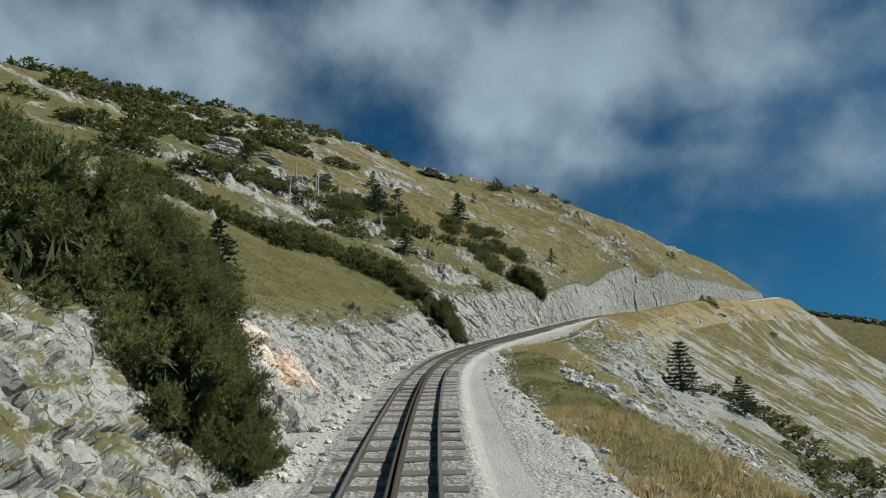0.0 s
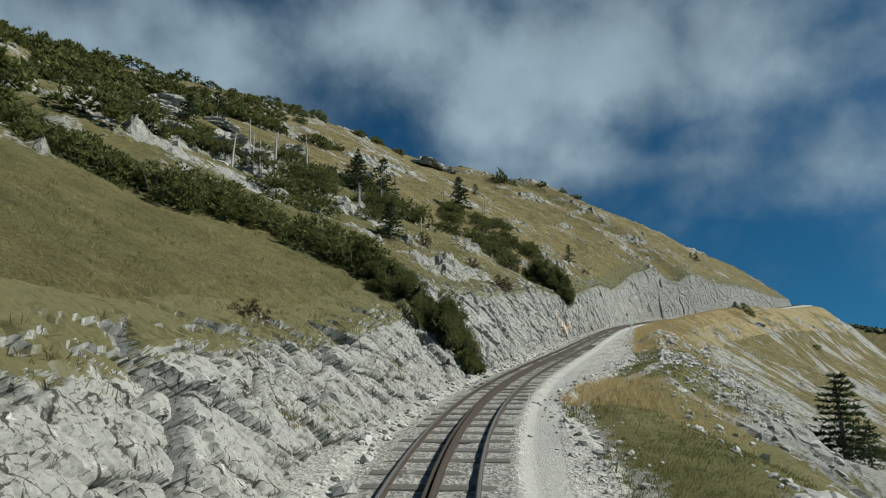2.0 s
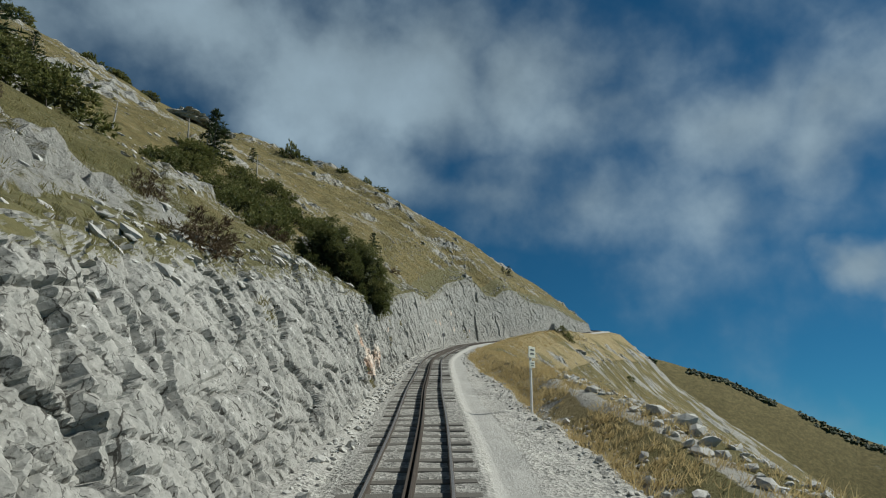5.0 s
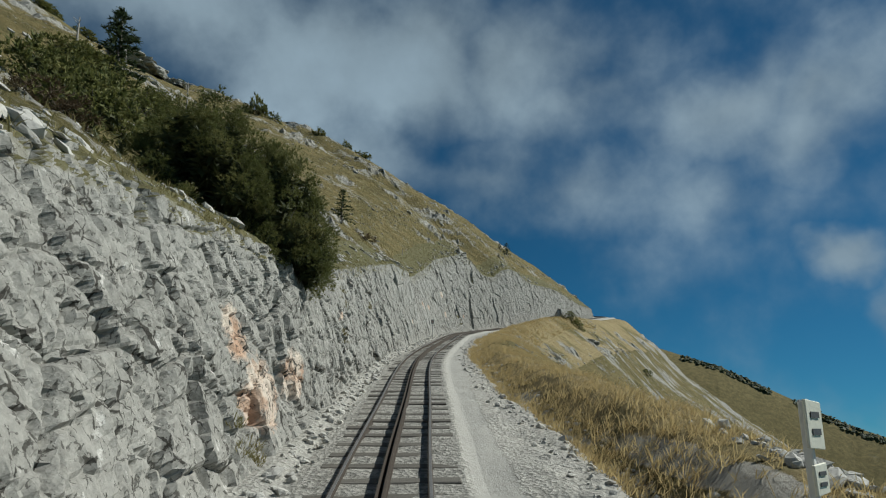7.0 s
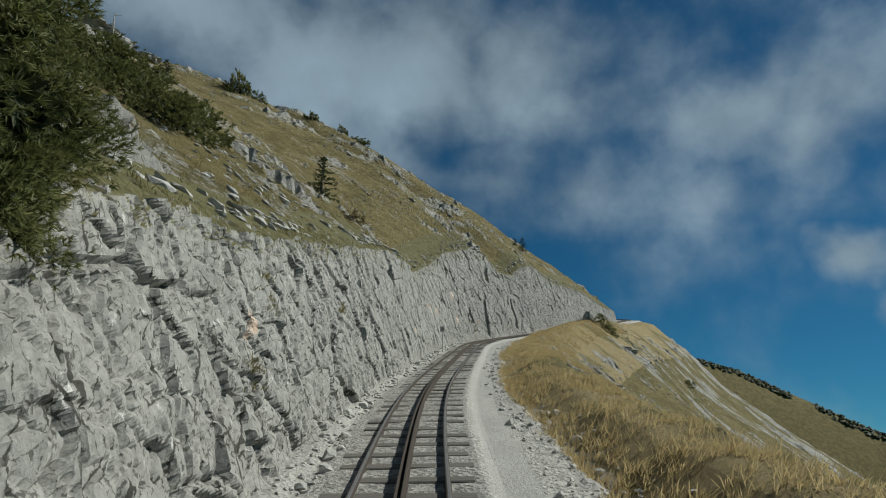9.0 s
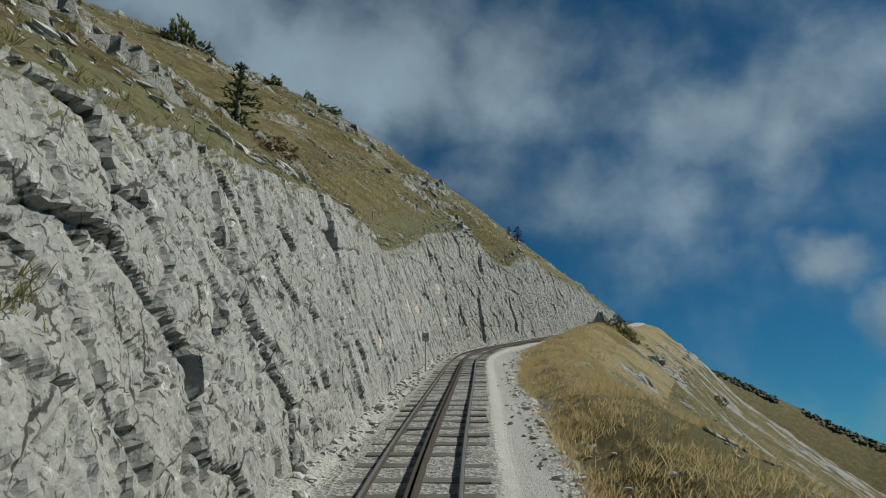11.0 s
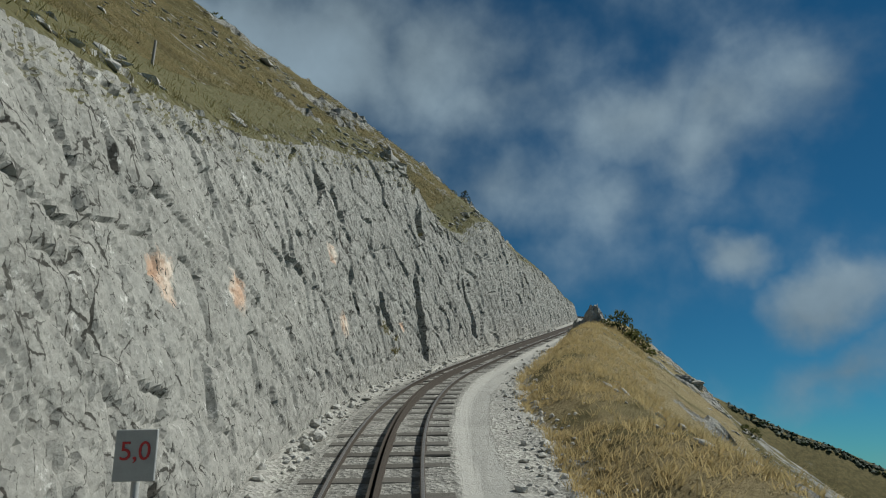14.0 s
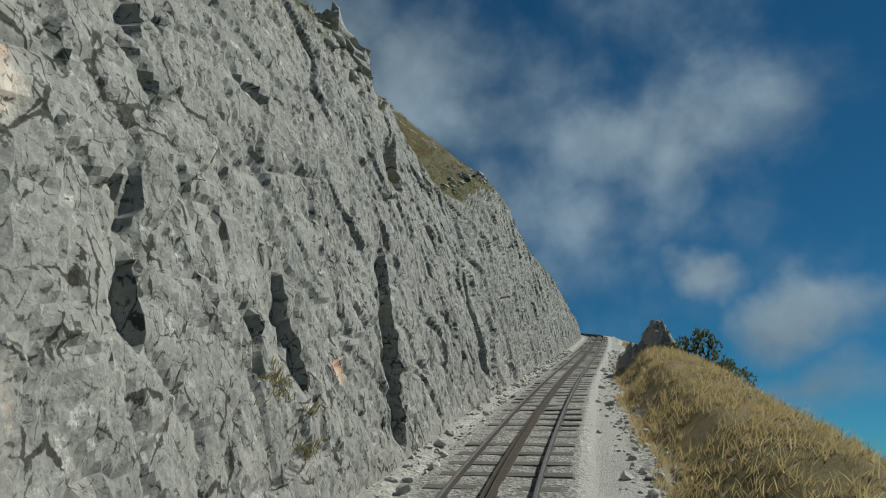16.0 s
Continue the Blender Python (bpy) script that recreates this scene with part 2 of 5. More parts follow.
def rock_colour(g, light=1.0, turf=False):
    """Weathered limestone: warm grey faces, dark joints of uneven width, white fresh breaks, ochre stains."""
    grey = g.mix(g.step(g.noise(0.55, 5), 0.3, 0.7), (0.198 * light, 0.190 * light, 0.166 * light), (0.275 * light, 0.265 * light, 0.234 * light))
    grain = g.mix(g.step(g.noise(14.0, 7, 0.7), 0.35, 0.75), grey, (0.36 * light, 0.347 * light, 0.305 * light))
    tilted = g.warp(g.stretch((1, 1, 0.85), (35, 20, 25)), 0.35, 1.6)
    block = g.mix(g.math("MULTIPLY", g.cell(2.2, "F1", tilted, "Color"), 0.30), grain, (0.43 * light, 0.41 * light, 0.36 * light))
    dark = g.mix(g.math("MULTIPLY", g.step(g.noise(1.7, 8, 0.72, vec=g.stretch((1, 1, 0.6))), 0.55, 0.70), 0.55), block, (0.19, 0.184, 0.163))
    white = g.mix(g.math("MULTIPLY", g.step(g.noise(3.4, 7, 0.75), 0.59, 0.67), 0.8), dark, (0.64, 0.615, 0.56))
    spot = g.step(g.math("ADD", g.attr("stain"), g.math("MULTIPLY", g.math("SUBTRACT", g.noise(2.6, 7, 0.75), 0.5), 1.5)), 0.36, 0.62)
    ochre = g.mix(g.math("MULTIPLY", spot, 0.85), white, g.mix(g.step(g.noise(2.4, 6), 0.38, 0.62), (0.50, 0.31, 0.195), (0.66, 0.56, 0.45)))
    lines = []
    for size, amount, push, width, wander in ((1.25, 0.55, 1.3, 0.020, 0.085), (3.1, 0.45, 2.6, 0.034, 0.17), (7.5, 0.40, 5.0, 0.06, 0.30)):
        net = g.cell(size, "DISTANCE_TO_EDGE", g.warp(g.stretch((1, 1, 0.72), (28, 14, 20 + 30 * size)), amount / size ** 0.5, push))
        lines.append(g.step(g.math("ADD", net, g.math("MULTIPLY", g.math("SUBTRACT", g.step(g.attr("broken"), 0.0, 1.0, 0.65, 0.56), g.noise(1.1 * size, 6, 0.7)), wander * 2.2)), width * 0.35, width, 1.0, 0.0))
    cracks = g.math("MAXIMUM", g.math("MAXIMUM", lines[0], lines[1]), g.math("MULTIPLY", lines[2], 0.8))
    pits = g.step(g.noise(5.5, 6, 0.7, vec=g.stretch((1.2, 1.2, 0.85), (20, 0, 0))), 0.635, 0.67)
    bare = g.mix(g.math("MAXIMUM", cracks, g.math("MULTIPLY", pits, 0.6)), ochre, (0.065, 0.060, 0.050))
    if not turf:
        return bare
    flat = g.n.new("ShaderNodeSeparateXYZ")          # grass and soil on the ledges
    g.l.new(g.n.new("ShaderNodeNewGeometry").outputs["Normal"], flat.inputs[0])
    ledge = g.math("MULTIPLY", g.step(g.math("ADD", g.attr("top"), g.math("MULTIPLY", g.math("SUBTRACT", g.noise(2.4, 7, 0.7), 0.5), 1.6)), 0.45, 0.6), g.step(flat.outputs["Z"], 0.25, 0.6))
    return g.mix(ledge, bare, g.mix(g.noise(5, 6, 0.7), (0.065, 0.072, 0.027), (0.165, 0.135, 0.062)))


def rock_bump(g, depth=0.06):
    """Flat broken facets at three sizes, with fine grain over them."""
    a = g.bump(g.facets(1.7, g.warp(g.stretch((1, 1, 0.85), (35, 20, 25)), 0.30, 1.5)), 0.14, 0.9)
    b = g.bump(g.facets(5.0, g.warp(g.stretch((1, 1, 0.8), (30, 10, 60)), 0.15, 3.0)), 0.20, 0.9, a)
    c = g.bump(g.facets(14.0, g.stretch((1, 1, 0.9), (10, 40, 0))), 0.22, 0.8, b)
    return g.bump(g.noise(16, 8, 0.7), depth * 0.5, 0.8, c)


def make_rock(name="limestone", light=1.0):
    g = Graph(name)
    return g.done(rock_colour(g, light, name == "limestone"), 0.92, rock_bump(g), spec=0.2)


def make_stone():
    g = Graph("pale_stone")
    c = g.mix(g.noise(7, 5), (0.36, 0.345, 0.305), (0.60, 0.575, 0.51))
    c = g.mix(g.math("MULTIPLY", g.island(), 0.35), c, (0.25, 0.24, 0.23))
    return g.done(c, 0.9, g.bump(g.noise(25, 5), 0.02), spec=0.2)


def grass_colour(g, dry=False):
    if dry:
        c = g.mix(g.noise(0.5, 5, 0.6), (0.21, 0.168, 0.08), (0.37, 0.295, 0.155))
        c = g.mix(g.step(g.noise(0.22, 3), 0.5, 0.62), c, (0.145, 0.125, 0.055))
        return g.mix(g.step(g.noise(22, 6, 0.75, vec=g.stretch((1, 1, 0.35))), 0.45, 0.75), c, (0.15, 0.11, 0.05))
    c = g.mix(g.step(g.noise(0.16, 6, 0.62), 0.35, 0.65), (0.078, 0.090, 0.031), (0.165, 0.145, 0.062))
    c = g.mix(g.math("MULTIPLY", g.step(g.noise(0.9, 7, 0.7), 0.52, 0.64), 0.75), c, (0.048, 0.058, 0.021))
    c = g.mix(g.math("MULTIPLY", g.attr("dry"), 0.8), c, g.mix(g.step(g.noise(0.5, 7, 0.68), 0.35, 0.65), (0.115, 0.088, 0.036), (0.25, 0.185, 0.08)))
    straw = g.mix(g.step(g.noise(1.6, 6, 0.65), 0.45, 0.75), c, (0.205, 0.178, 0.085))
    blades = g.mix(g.step(g.noise(16, 6, 0.75, vec=g.stretch((1, 1, 0.35))), 0.4, 0.7), straw, (0.06, 0.062, 0.024))
    return blades


def make_hill(name="meadow_and_rock", dry=False):
    """Mountain meadow with limestone showing through where the mesh says so."""
    g = Graph(name)
    edge = g.math("ADD", g.attr("rock"), g.math("MULTIPLY", g.math("SUBTRACT", g.noise(4.0, 6, 0.7), 0.5), 0.9))
    lay = g.n.new("ShaderNodeCombineXYZ")              # ribs of rock that run straight down the slope
    g.put(lay.inputs[0], g.math("MULTIPLY", g.attr("sa"), 2.5)), g.put(lay.inputs[1], g.math("MULTIPLY", g.attr("wa"), 0.75))
    ribs = g.math("ADD", g.noise(1.0, 7, 0.66, vec=g.warp(lay.outputs[0], 1.3, 0.45)), g.math("MULTIPLY", g.math("SUBTRACT", g.attr("ribs"), 0.5), 0.34))
    fac = g.math("MAXIMUM", g.step(edge, 0.42, 0.58), g.math("MULTIPLY", g.step(ribs, 0.585, 0.66), 0.9))
    col = g.mix(fac, grass_colour(g, dry), rock_colour(g, 1.08))
    if dry:
        col = g.mix(g.math("MULTIPLY", g.attr("green"), g.math("MULTIPLY", g.step(fac, 0.0, 1.0, 1.0, 0.0), 0.8)), col, g.mix(g.noise(1.4, 7, 0.7), (0.075, 0.085, 0.028), (0.20, 0.175, 0.075)))
        worn = g.step(g.math("ADD", g.attr("trodden"), g.math("MULTIPLY", g.math("SUBTRACT", g.noise(2.6, 7, 0.72), 0.5), 1.5)), 0.45, 0.7)
        col = g.mix(worn, col, g.mix(g.noise(6, 6, 0.7), (0.33, 0.31, 0.265), (0.47, 0.445, 0.385)))
    nrm = g.bump(g.noise(18, 8, 0.75), 0.10, 0.9, g.bump(g.noise(3.0, 5), 0.25, 0.6))
    return g.done(col, 0.95, nrm, spec=0.1)


def make_gravel():
    """Limestone gravel: grey ballast between the rails, paler grit beside them, a trodden line of dust."""
    g = Graph("limestone_gravel")
    sep = g.n.new("ShaderNodeSeparateColor")
    g.l.new(g.cell(17.0, "F1", out="Color"), sep.inputs[0])
    grit = g.mix(sep.outputs[0], (0.23, 0.22, 0.19), (0.49, 0.467, 0.41))
    grit = g.mix(g.step(g.noise(0.8, 6, 0.65), 0.35, 0.7), grit, (0.34, 0.325, 0.288))
    grit = g.mix(g.step(g.noise(7, 6, 0.7), 0.62, 0.72), grit, (0.20, 0.19, 0.17))
    bed = g.mix(sep.outputs[1], (0.16, 0.153, 0.134), (0.37, 0.353, 0.31))
    rag = g.math("MULTIPLY", g.math("SUBTRACT", g.noise(3.5, 6, 0.7), 0.5), 0.9)
    c = g.mix(g.step(g.math("ADD", g.attr("ballast"), rag), 0.35, 0.65), grit, bed)
    dust = g.mix(g.noise(2.2, 7, 0.65), (0.31, 0.298, 0.265), (0.41, 0.394, 0.352))
    way = g.step(g.math("ADD", g.attr("trodden"), rag), 0.35, 0.75)
    c = g.mix(g.math("MULTIPLY", way, 0.85), c, dust)
    h = g.math("MULTIPLY", g.cell(17.0, "F1"), g.step(way, 0.0, 1.0, 1.0, 0.25))
    return g.done(c, 0.95, g.bump(h, 0.03, 0.7, g.bump(g.noise(30, 6, 0.7), 0.02)), spec=0.15)


def make_metal(name, a, b, rough=0.55):
    g = Graph(name)
    c = g.mix(g.noise(6, 6, 0.65), a, b)
    return g.done(c, rough, g.bump(g.noise(60, 4), 0.004), metal=0.1, spec=0.25)


def make_wood(name, a, b):
    g = Graph(name)
    c = g.mix(g.noise(3, 6, 0.6, vec=g.stretch((1, 6, 6))), a, b)
    c = g.mix(g.math("MULTIPLY", g.random(), 0.5), c, (0.16, 0.15, 0.13))
    return g.done(c, 0.9, g.bump(g.noise(20, 5, 0.7), 0.01), spec=0.2)


def make_leaf(name, a, b, tip, through_light=0.35):
    g = Graph(name)
    c = g.mix(g.island(), a, b)
    c = g.mix(g.step(g.noise(1.3, 4), 0.45, 0.7), c, tip)
    c = g.mix(g.math("MULTIPLY", g.random(), 0.4), c, a)
    m = g.done(c, 0.7, spec=0.25)
    thin = g.n.new("ShaderNodeBsdfTranslucent")
    g.put(thin.inputs["Color"], c)
    both = g.n.new("ShaderNodeMixShader")
    both.inputs["Fac"].default_value = through_light
    g.l.new(g.b.outputs["BSDF"], both.inputs[1]), g.l.new(thin.outputs["BSDF"], both.inputs[2])
    g.l.new(both.outputs["Shader"], g.n["Material Output"].inputs["Surface"])
    return m


VERGE = make_hill("dry_verge_grass", True)
ROCK_LIGHT = make_rock("sun_bleached_limestone", 1.1)
ROCK, STONE, HILL, GRAVEL = make_rock(), make_stone(), make_hill(), make_gravel()
RUST = make_metal("rusty_rail_steel", (0.045, 0.036, 0.028), (0.085, 0.067, 0.05), 0.75)
WORN = make_metal("worn_rail_head", (0.10, 0.095, 0.09), (0.17, 0.16, 0.15), 0.35)
SLEEPER = make_wood("weathered_sleeper", (0.060, 0.054, 0.045), (0.15, 0.137, 0.115))
PINE = make_leaf("mountain_pine_needles", (0.075, 0.086, 0.026), (0.19, 0.198, 0.060), (0.25, 0.235, 0.082))
SPRUCE = make_leaf("spruce_needles", (0.030, 0.048, 0.022), (0.065, 0.085, 0.035), (0.08, 0.09, 0.038))
STRAW = make_leaf("dry_grass_blades", (0.38, 0.295, 0.135), (0.62, 0.50, 0.26), (0.48, 0.37, 0.18), 0.5)
TAWNY = make_leaf("tawny_grass_blades", (0.16, 0.145, 0.055), (0.33, 0.275, 0.125), (0.22, 0.20, 0.08), 0.4)
GREEN = make_leaf("green_grass_blades", (0.10, 0.115, 0.035), (0.20, 0.19, 0.065), (0.25, 0.21, 0.085))
BROWN = make_leaf("brown_shrub_twigs", (0.07, 0.05, 0.03), (0.15, 0.105, 0.055), (0.12, 0.095, 0.045), 0.2)
BARK = make_wood("grey_bark", (0.10, 0.085, 0.07), (0.22, 0.19, 0.16))
DEAD = make_wood("bleached_deadwood", (0.30, 0.28, 0.25), (0.48, 0.45, 0.41))


# ---- building helpers ----
def mesh_object(name, verts, faces, mat, parent=None, label="", smooth_shade=False, attrs=None):
    me = bpy.data.meshes.new(name)
    verts, faces = np.asarray(verts, np.float32), np.asarray(faces, np.int32)
    k = faces.shape[1]
    me.vertices.add(len(verts)), me.loops.add(faces.size), me.polygons.add(len(faces))
    me.vertices.foreach_set("co", verts.ravel())
    me.loops.foreach_set("vertex_index", faces.ravel())
    me.polygons.foreach_set("loop_start", np.arange(0, faces.size, k, dtype=np.int32))
    me.polygons.foreach_set("use_smooth", np.full(len(faces), smooth_shade))
    for key, val in (attrs or {}).items():
        me.attributes.new(key, "FLOAT", "POINT").data.foreach_set("value", np.asarray(val, np.float32))
    me.update(calc_edges=True)
    me.materials.append(mat)
    ob = new(name, me)
    if parent is not None:
        ob.parent = parent
    if label:
        ob["label"] = label
    return ob


def grid_faces(rows, cols):
    a = (np.arange(rows - 1)[:, None] * cols + np.arange(cols - 1)[None]).ravel()
    return np.stack([a, a + 1, a + cols + 1, a + cols], 1)


def part(name, bm, mat, parent=None, label=""):
    me = bpy.data.meshes.new(name)
    bm.to_mesh(me)
    bm.free()
    me.materials.append(mat)
    ob = new(name, me)
    if parent is not None:
        ob.parent = parent
    if label:
        ob["label"] = label
    return ob


# ---- the line of the railway ----
HEADINGS = [0.9, 1.9, 2.7, 0.7, -0.5, -6.6, -13.7, -18.9, -19.4, -19.2, -17.7, -19.9, -18.6, -20.6, -25.0, -25.9, -25.4, -25.4, -33.4, -44.7, -45.6, -46.8, -47.6, -47.5, -47.1, -46.9, -46.7, -46.5]
GRADES = [0.1498, 0.1514, 0.1502, 0.1552, 0.1462, 0.1418, 0.1474]
GRADE_AT = [-6, 25, 50, 75, 90, 110, 156]
STEP = 0.5
STATION = np.arange(-12, 205.01, STEP)
head_at = np.arange(-6, -6 + 6 * len(HEADINGS), 6.0)
_h = np.interp(STATION, [*head_at[:24], 162, 169, 175, 182, 205], [*HEADINGS[:24], -46, -34, -18, 0, 15])
_h = np.convolve(np.pad(_h, 9, mode="edge"), np.hanning(21)[1:-1] / np.hanning(21).sum(), "valid")
HEAD = np.radians(_h)
GRADE = np.interp(STATION, GRADE_AT, GRADES)
_d = np.stack([-np.sin(HEAD) * np.cos(GRADE), np.cos(HEAD) * np.cos(GRADE), np.sin(GRADE)], 1) * STEP
LINE = np.concatenate([np.zeros((1, 3)), np.cumsum((_d[1:] + _d[:-1]) / 2, 0)])
LINE -= LINE[np.searchsorted(STATION, 0.0)]
_w = np.hanning(81) / np.hanning(81).sum()
HEAD_FAR = np.convolve(np.pad(HEAD, 40, mode="edge"), _w, "valid")
HEAD_FAR[STATION > 122] = HEAD_FAR[np.searchsorted(STATION, 122.0)]


def along(s, table=None):
    table = LINE if table is None else table
    return np.stack([np.interp(s, STATION, table[:, k]) for k in range(3)], -1)


def left_of(s, far=False):
    a = np.interp(s, STATION, HEAD_FAR if far else HEAD)
    return np.stack([-np.cos(a), -np.sin(a), 0 * a], -1)


def at(s, u, dz=0.0):
    """The place at station s, u metres to the right of the track's middle, dz over the rail heads."""
    s = np.asarray(s, float)
    return along(s) - left_of(s) * np.asarray(u, float)[..., None] + np.array((0, 0, 1.0)) * np.asarray(dz, float)[..., None]


# rock cutting: height and batter of its face along the line
CUT_S = [-12, 0, 6, 10, 14, 17, 20, 28, 33, 38, 44, 51, 56, 62, 66, 71, 78, 83, 90, 95, 100, 105, 111, 114, 116, 119, 121, 123, 126, 128, 131, 138, 146, 155, 165, 175, 205]
CUT_H = [2.2, 2.0, 2.0, 2.2, 2.2, 1.8, 1.5, 1.6, 1.9, 3.6, 3.0, 3.3, 3.6, 2.8, 3.2, 3.3, 4.0, 4.4, 4.1, 4.6, 5.4, 6.9, 8.0, 7.4, 6.0, 5.7, 6.6, 6.9, 6.6, 5.8, 5.3, 5.0, 4.2, 2.6, 1.6, 1.2, 1.2]
LEAN_S = [-12, 0, 12, 24, 36, 44, 55, 61, 66, 80, 87, 93, 104, 118, 122, 127, 190]
LEAN_K = [1.1, 1.0, 0.95, 0.9, 0.8, 0.65, 0.42, 0.26, 0.30, 0.22, 0.17, 0.29, 0.25, 0.22, 0.09, 0.11, 0.3]     # metres back per metre up
FOOT = -1.38


def cut_height(s):
    p = np.stack([np.asarray(s, float), 0 * s, 0 * s], 1)
    return np.interp(s, CUT_S, CUT_H) + 0.22 * fbm(p, 4.0, 3, 3)


def cut_lean(s):
    return np.interp(s, LEAN_S, LEAN_K)


# slope above the cutting: steepness close by and further up
def upper_rise(s, w):
    k1 = np.interp(s, [-12, 20, 50, 80, 100, 114, 150, 190], [0.52, 0.52, 0.62, 0.78, 0.93, 1.05, 1.0, 0.9])
    k2 = np.interp(s, [-12, 40, 90, 120, 190], [0.48, 0.54, 0.60, 0.63, 0.63])
    crest = np.interp(s, [-12, 20, 50, 75, 95, 110, 125, 138, 152, 165, 205], [36, 39, 47, 54, 46, 34, 30, 19, 12, 8, 6])
    base = k2 * w + (k1 - k2) * 16 * (1 - np.exp(-w / 16))
    over = np.clip(w - crest, 0, None)
    swell = np.interp(s, [40, 60, 70, 92, 100, 107, 116, 130], [0, 0, 0.4, 1.3, 0, -1.4, -1.0, 0])
    return base + swell * smooth(w, 10, 40) - (k2 + 0.15) * over * smooth(over, 0, 14)


GROUND = []          # surfaces on which plants and stones stand


# ---- ground: the rock cutting ----
def build_cutting():
    s = np.concatenate([np.arange(-4, 118, 0.055), np.arange(118, 182, 0.13)])
    rows = 128
    H, K = cut_height(s), cut_lean(s)
    v = np.linspace(0, 1, rows) ** 0.95
    S = np.repeat(s, rows)
    V = np.tile(v, len(s))
    Hh, Kk = np.repeat(H, rows), np.repeat(K, rows)
    top = 0.86
    up = np.clip(V / top, 0, 1)
    z = -0.35 + (Hh + 0.35) * up
    back = FOOT - Kk * (Hh + 0.35) * up ** 1.15
    past = np.clip((V - top) / (1 - top), 0, 1) * 1.8
    k1 = np.interp(S, [-12, 20, 50, 80, 100, 114, 150, 190], [0.52, 0.52, 0.62, 0.78, 0.93, 1.05, 1.0, 0.9])
    back -= past
    z += past * k1 - 0.12 * smooth(past, 0.3, 1.8)
    q = np.stack([S + 0.25 * z, back * 0.9, z * 0.85], 1)
    q = q @ np.array(Euler((0.6, 0.35, 0.4)).to_matrix()) + 0.16 * np.stack([fbm(q, 1.5, 60 + i, 3) for i in range(3)], 1)
    steep = smooth(up, 0.0, 0.12)
    d = (0.20 * crag(q, 1.6, 5, 0.04) + 0.16 * fbm(q, 4.5, 31, 2)) * np.interp(S, [0, 32, 37, 62, 75, 84, 96, 104, 190], [1.1, 1.1, 0.85, 0.8, 0.6, 0.32, 0.32, 0.42, 0.45])
    d += (0.13 * crag(q, 0.66, 11, 0.09) + 0.055 * crag(q, 0.27, 21, 0.16)) * np.interp(S, [0, 32, 37, 62, 75, 84, 96, 104, 190], [1.1, 1.1, 0.9, 0.85, 0.65, 0.42, 0.42, 0.5, 0.5])
    # clefts: a recess that deepens along the line and ends in a face turned back down the line
    clefts = [(110.2, 0.1, 3.4, 0.22, 0.9, 0.50), (107.2, 1.3, 2.9, -0.18, 0.6, 0.30), (104.7, 1.8, 3.4, 0.1, 0.6, 0.24), (105.0, 4.4, 5.8, 0.0, 0.7, 0.30), (100.4, 2.6, 4.2, 0.2, 0.6, 0.15),
              (97.6, 0.6, 1.9, -0.1, 0.4, 0.12), (42.5, 0.5, 2.7, 0.4, 1.2, 0.30), (44.3, 0.9, 2.8, 0.3, 0.7, 0.16), (6.5, 0.4, 1.8, 0.1, 0.8, 0.4), (56.4, 0.1, 2.0, 0.2, 1.2, 0.22)]
    clefts += [(59.8, 0.4, 2.6, 0.2, 0.9, 0.22), (112.9, 4.8, 6.4, 0.3, 1.4, 0.5), (117.5, 0.5, 3.5, 0.1, 1.0, 0.35)]
    for c0, z0, z1, tilt, wide, deep in clefts:
        off = c0 + tilt * (z - z0) + 0.35 * fbm(q, 1.1, 77, 4, 0.6) - S
        d -= deep * 0.75 * (0.8 + 0.5 * fbm(q, 0.5, 79, 3)) * np.where((off > 0) & (off < wide), 1 - off / wide, 0) ** 1.5 * smooth(z, z0 - 0.2, z0 + 0.3) * (1 - smooth(z, z1 - 0.7, z1 + 0.2))
    d *= (0.25 + 0.75 * steep) * (1 - (0.6 + 0.15 * smooth(S, 8, 12) * (1 - smooth(S, 34, 38))) * smooth(past, 0.1, 1.0))
    n = np.stack([np.ones_like(Kk), Kk], 1) / np.sqrt(1 + Kk ** 2)[:, None]
    u = back + np.maximum(d, -0.95) * n[:, 0] - 0.10
    u = np.minimum(u, FOOT + 0.12 + 0.1 * z.clip(0, 2))
    pts = at(S, u, z + d * n[:, 1] * 0.6)
    stain = 0 * S
    for cs, cz, r in ((13.2, 1.1, 1.25), (14.2, 0.7, 0.8), (12.4, 1.6, 0.7), (67.5, 1.8, 0.35), (97.2, 2.2, 0.55), (58.6, 0.8, 1.0), (36.6, 0.3, 0.7), (60.4, 0.8, 0.8), (58.2, 1.6, 0.7), (85.6, 1.2, 0.5), (84.8, 3.6, 0.4), (95.0, 2.3, 0.5), (108.2, 1.4, 0.3), (103.4, 1.6, 0.6), (103.6, 3.4, 0.5)):
        stain = np.maximum(stain, 1 - np.hypot(S - cs, z - cz) / r)
    sub = pts.reshape(len(s), rows, 3)[::3, ::3]
    GROUND.append((sub.reshape(-1, 3), grid_faces(sub.shape[0], sub.shape[1])))
    return tagged(mesh_object("rock_cutting", pts, grid_faces(len(s), rows), ROCK, attrs={"broken": np.interp(S, [0, 34, 44, 58, 74, 84, 97, 106], [1, 1, 0.65, 0.85, 1.0, 0.72, 0.78, 0.8]) + 0.45 * fbm(np.stack([S, z, 0 * z], 1), 2.5, 35, 2), "stain": stain, "top": np.maximum(smooth(V, top - 0.22, top + 0.06), 0.5 * (1 - smooth(S, 7, 13)))}, smooth_shade=False), "fractured pale grey limestone cutting beside the rack railway", "rock face", kind="structure")


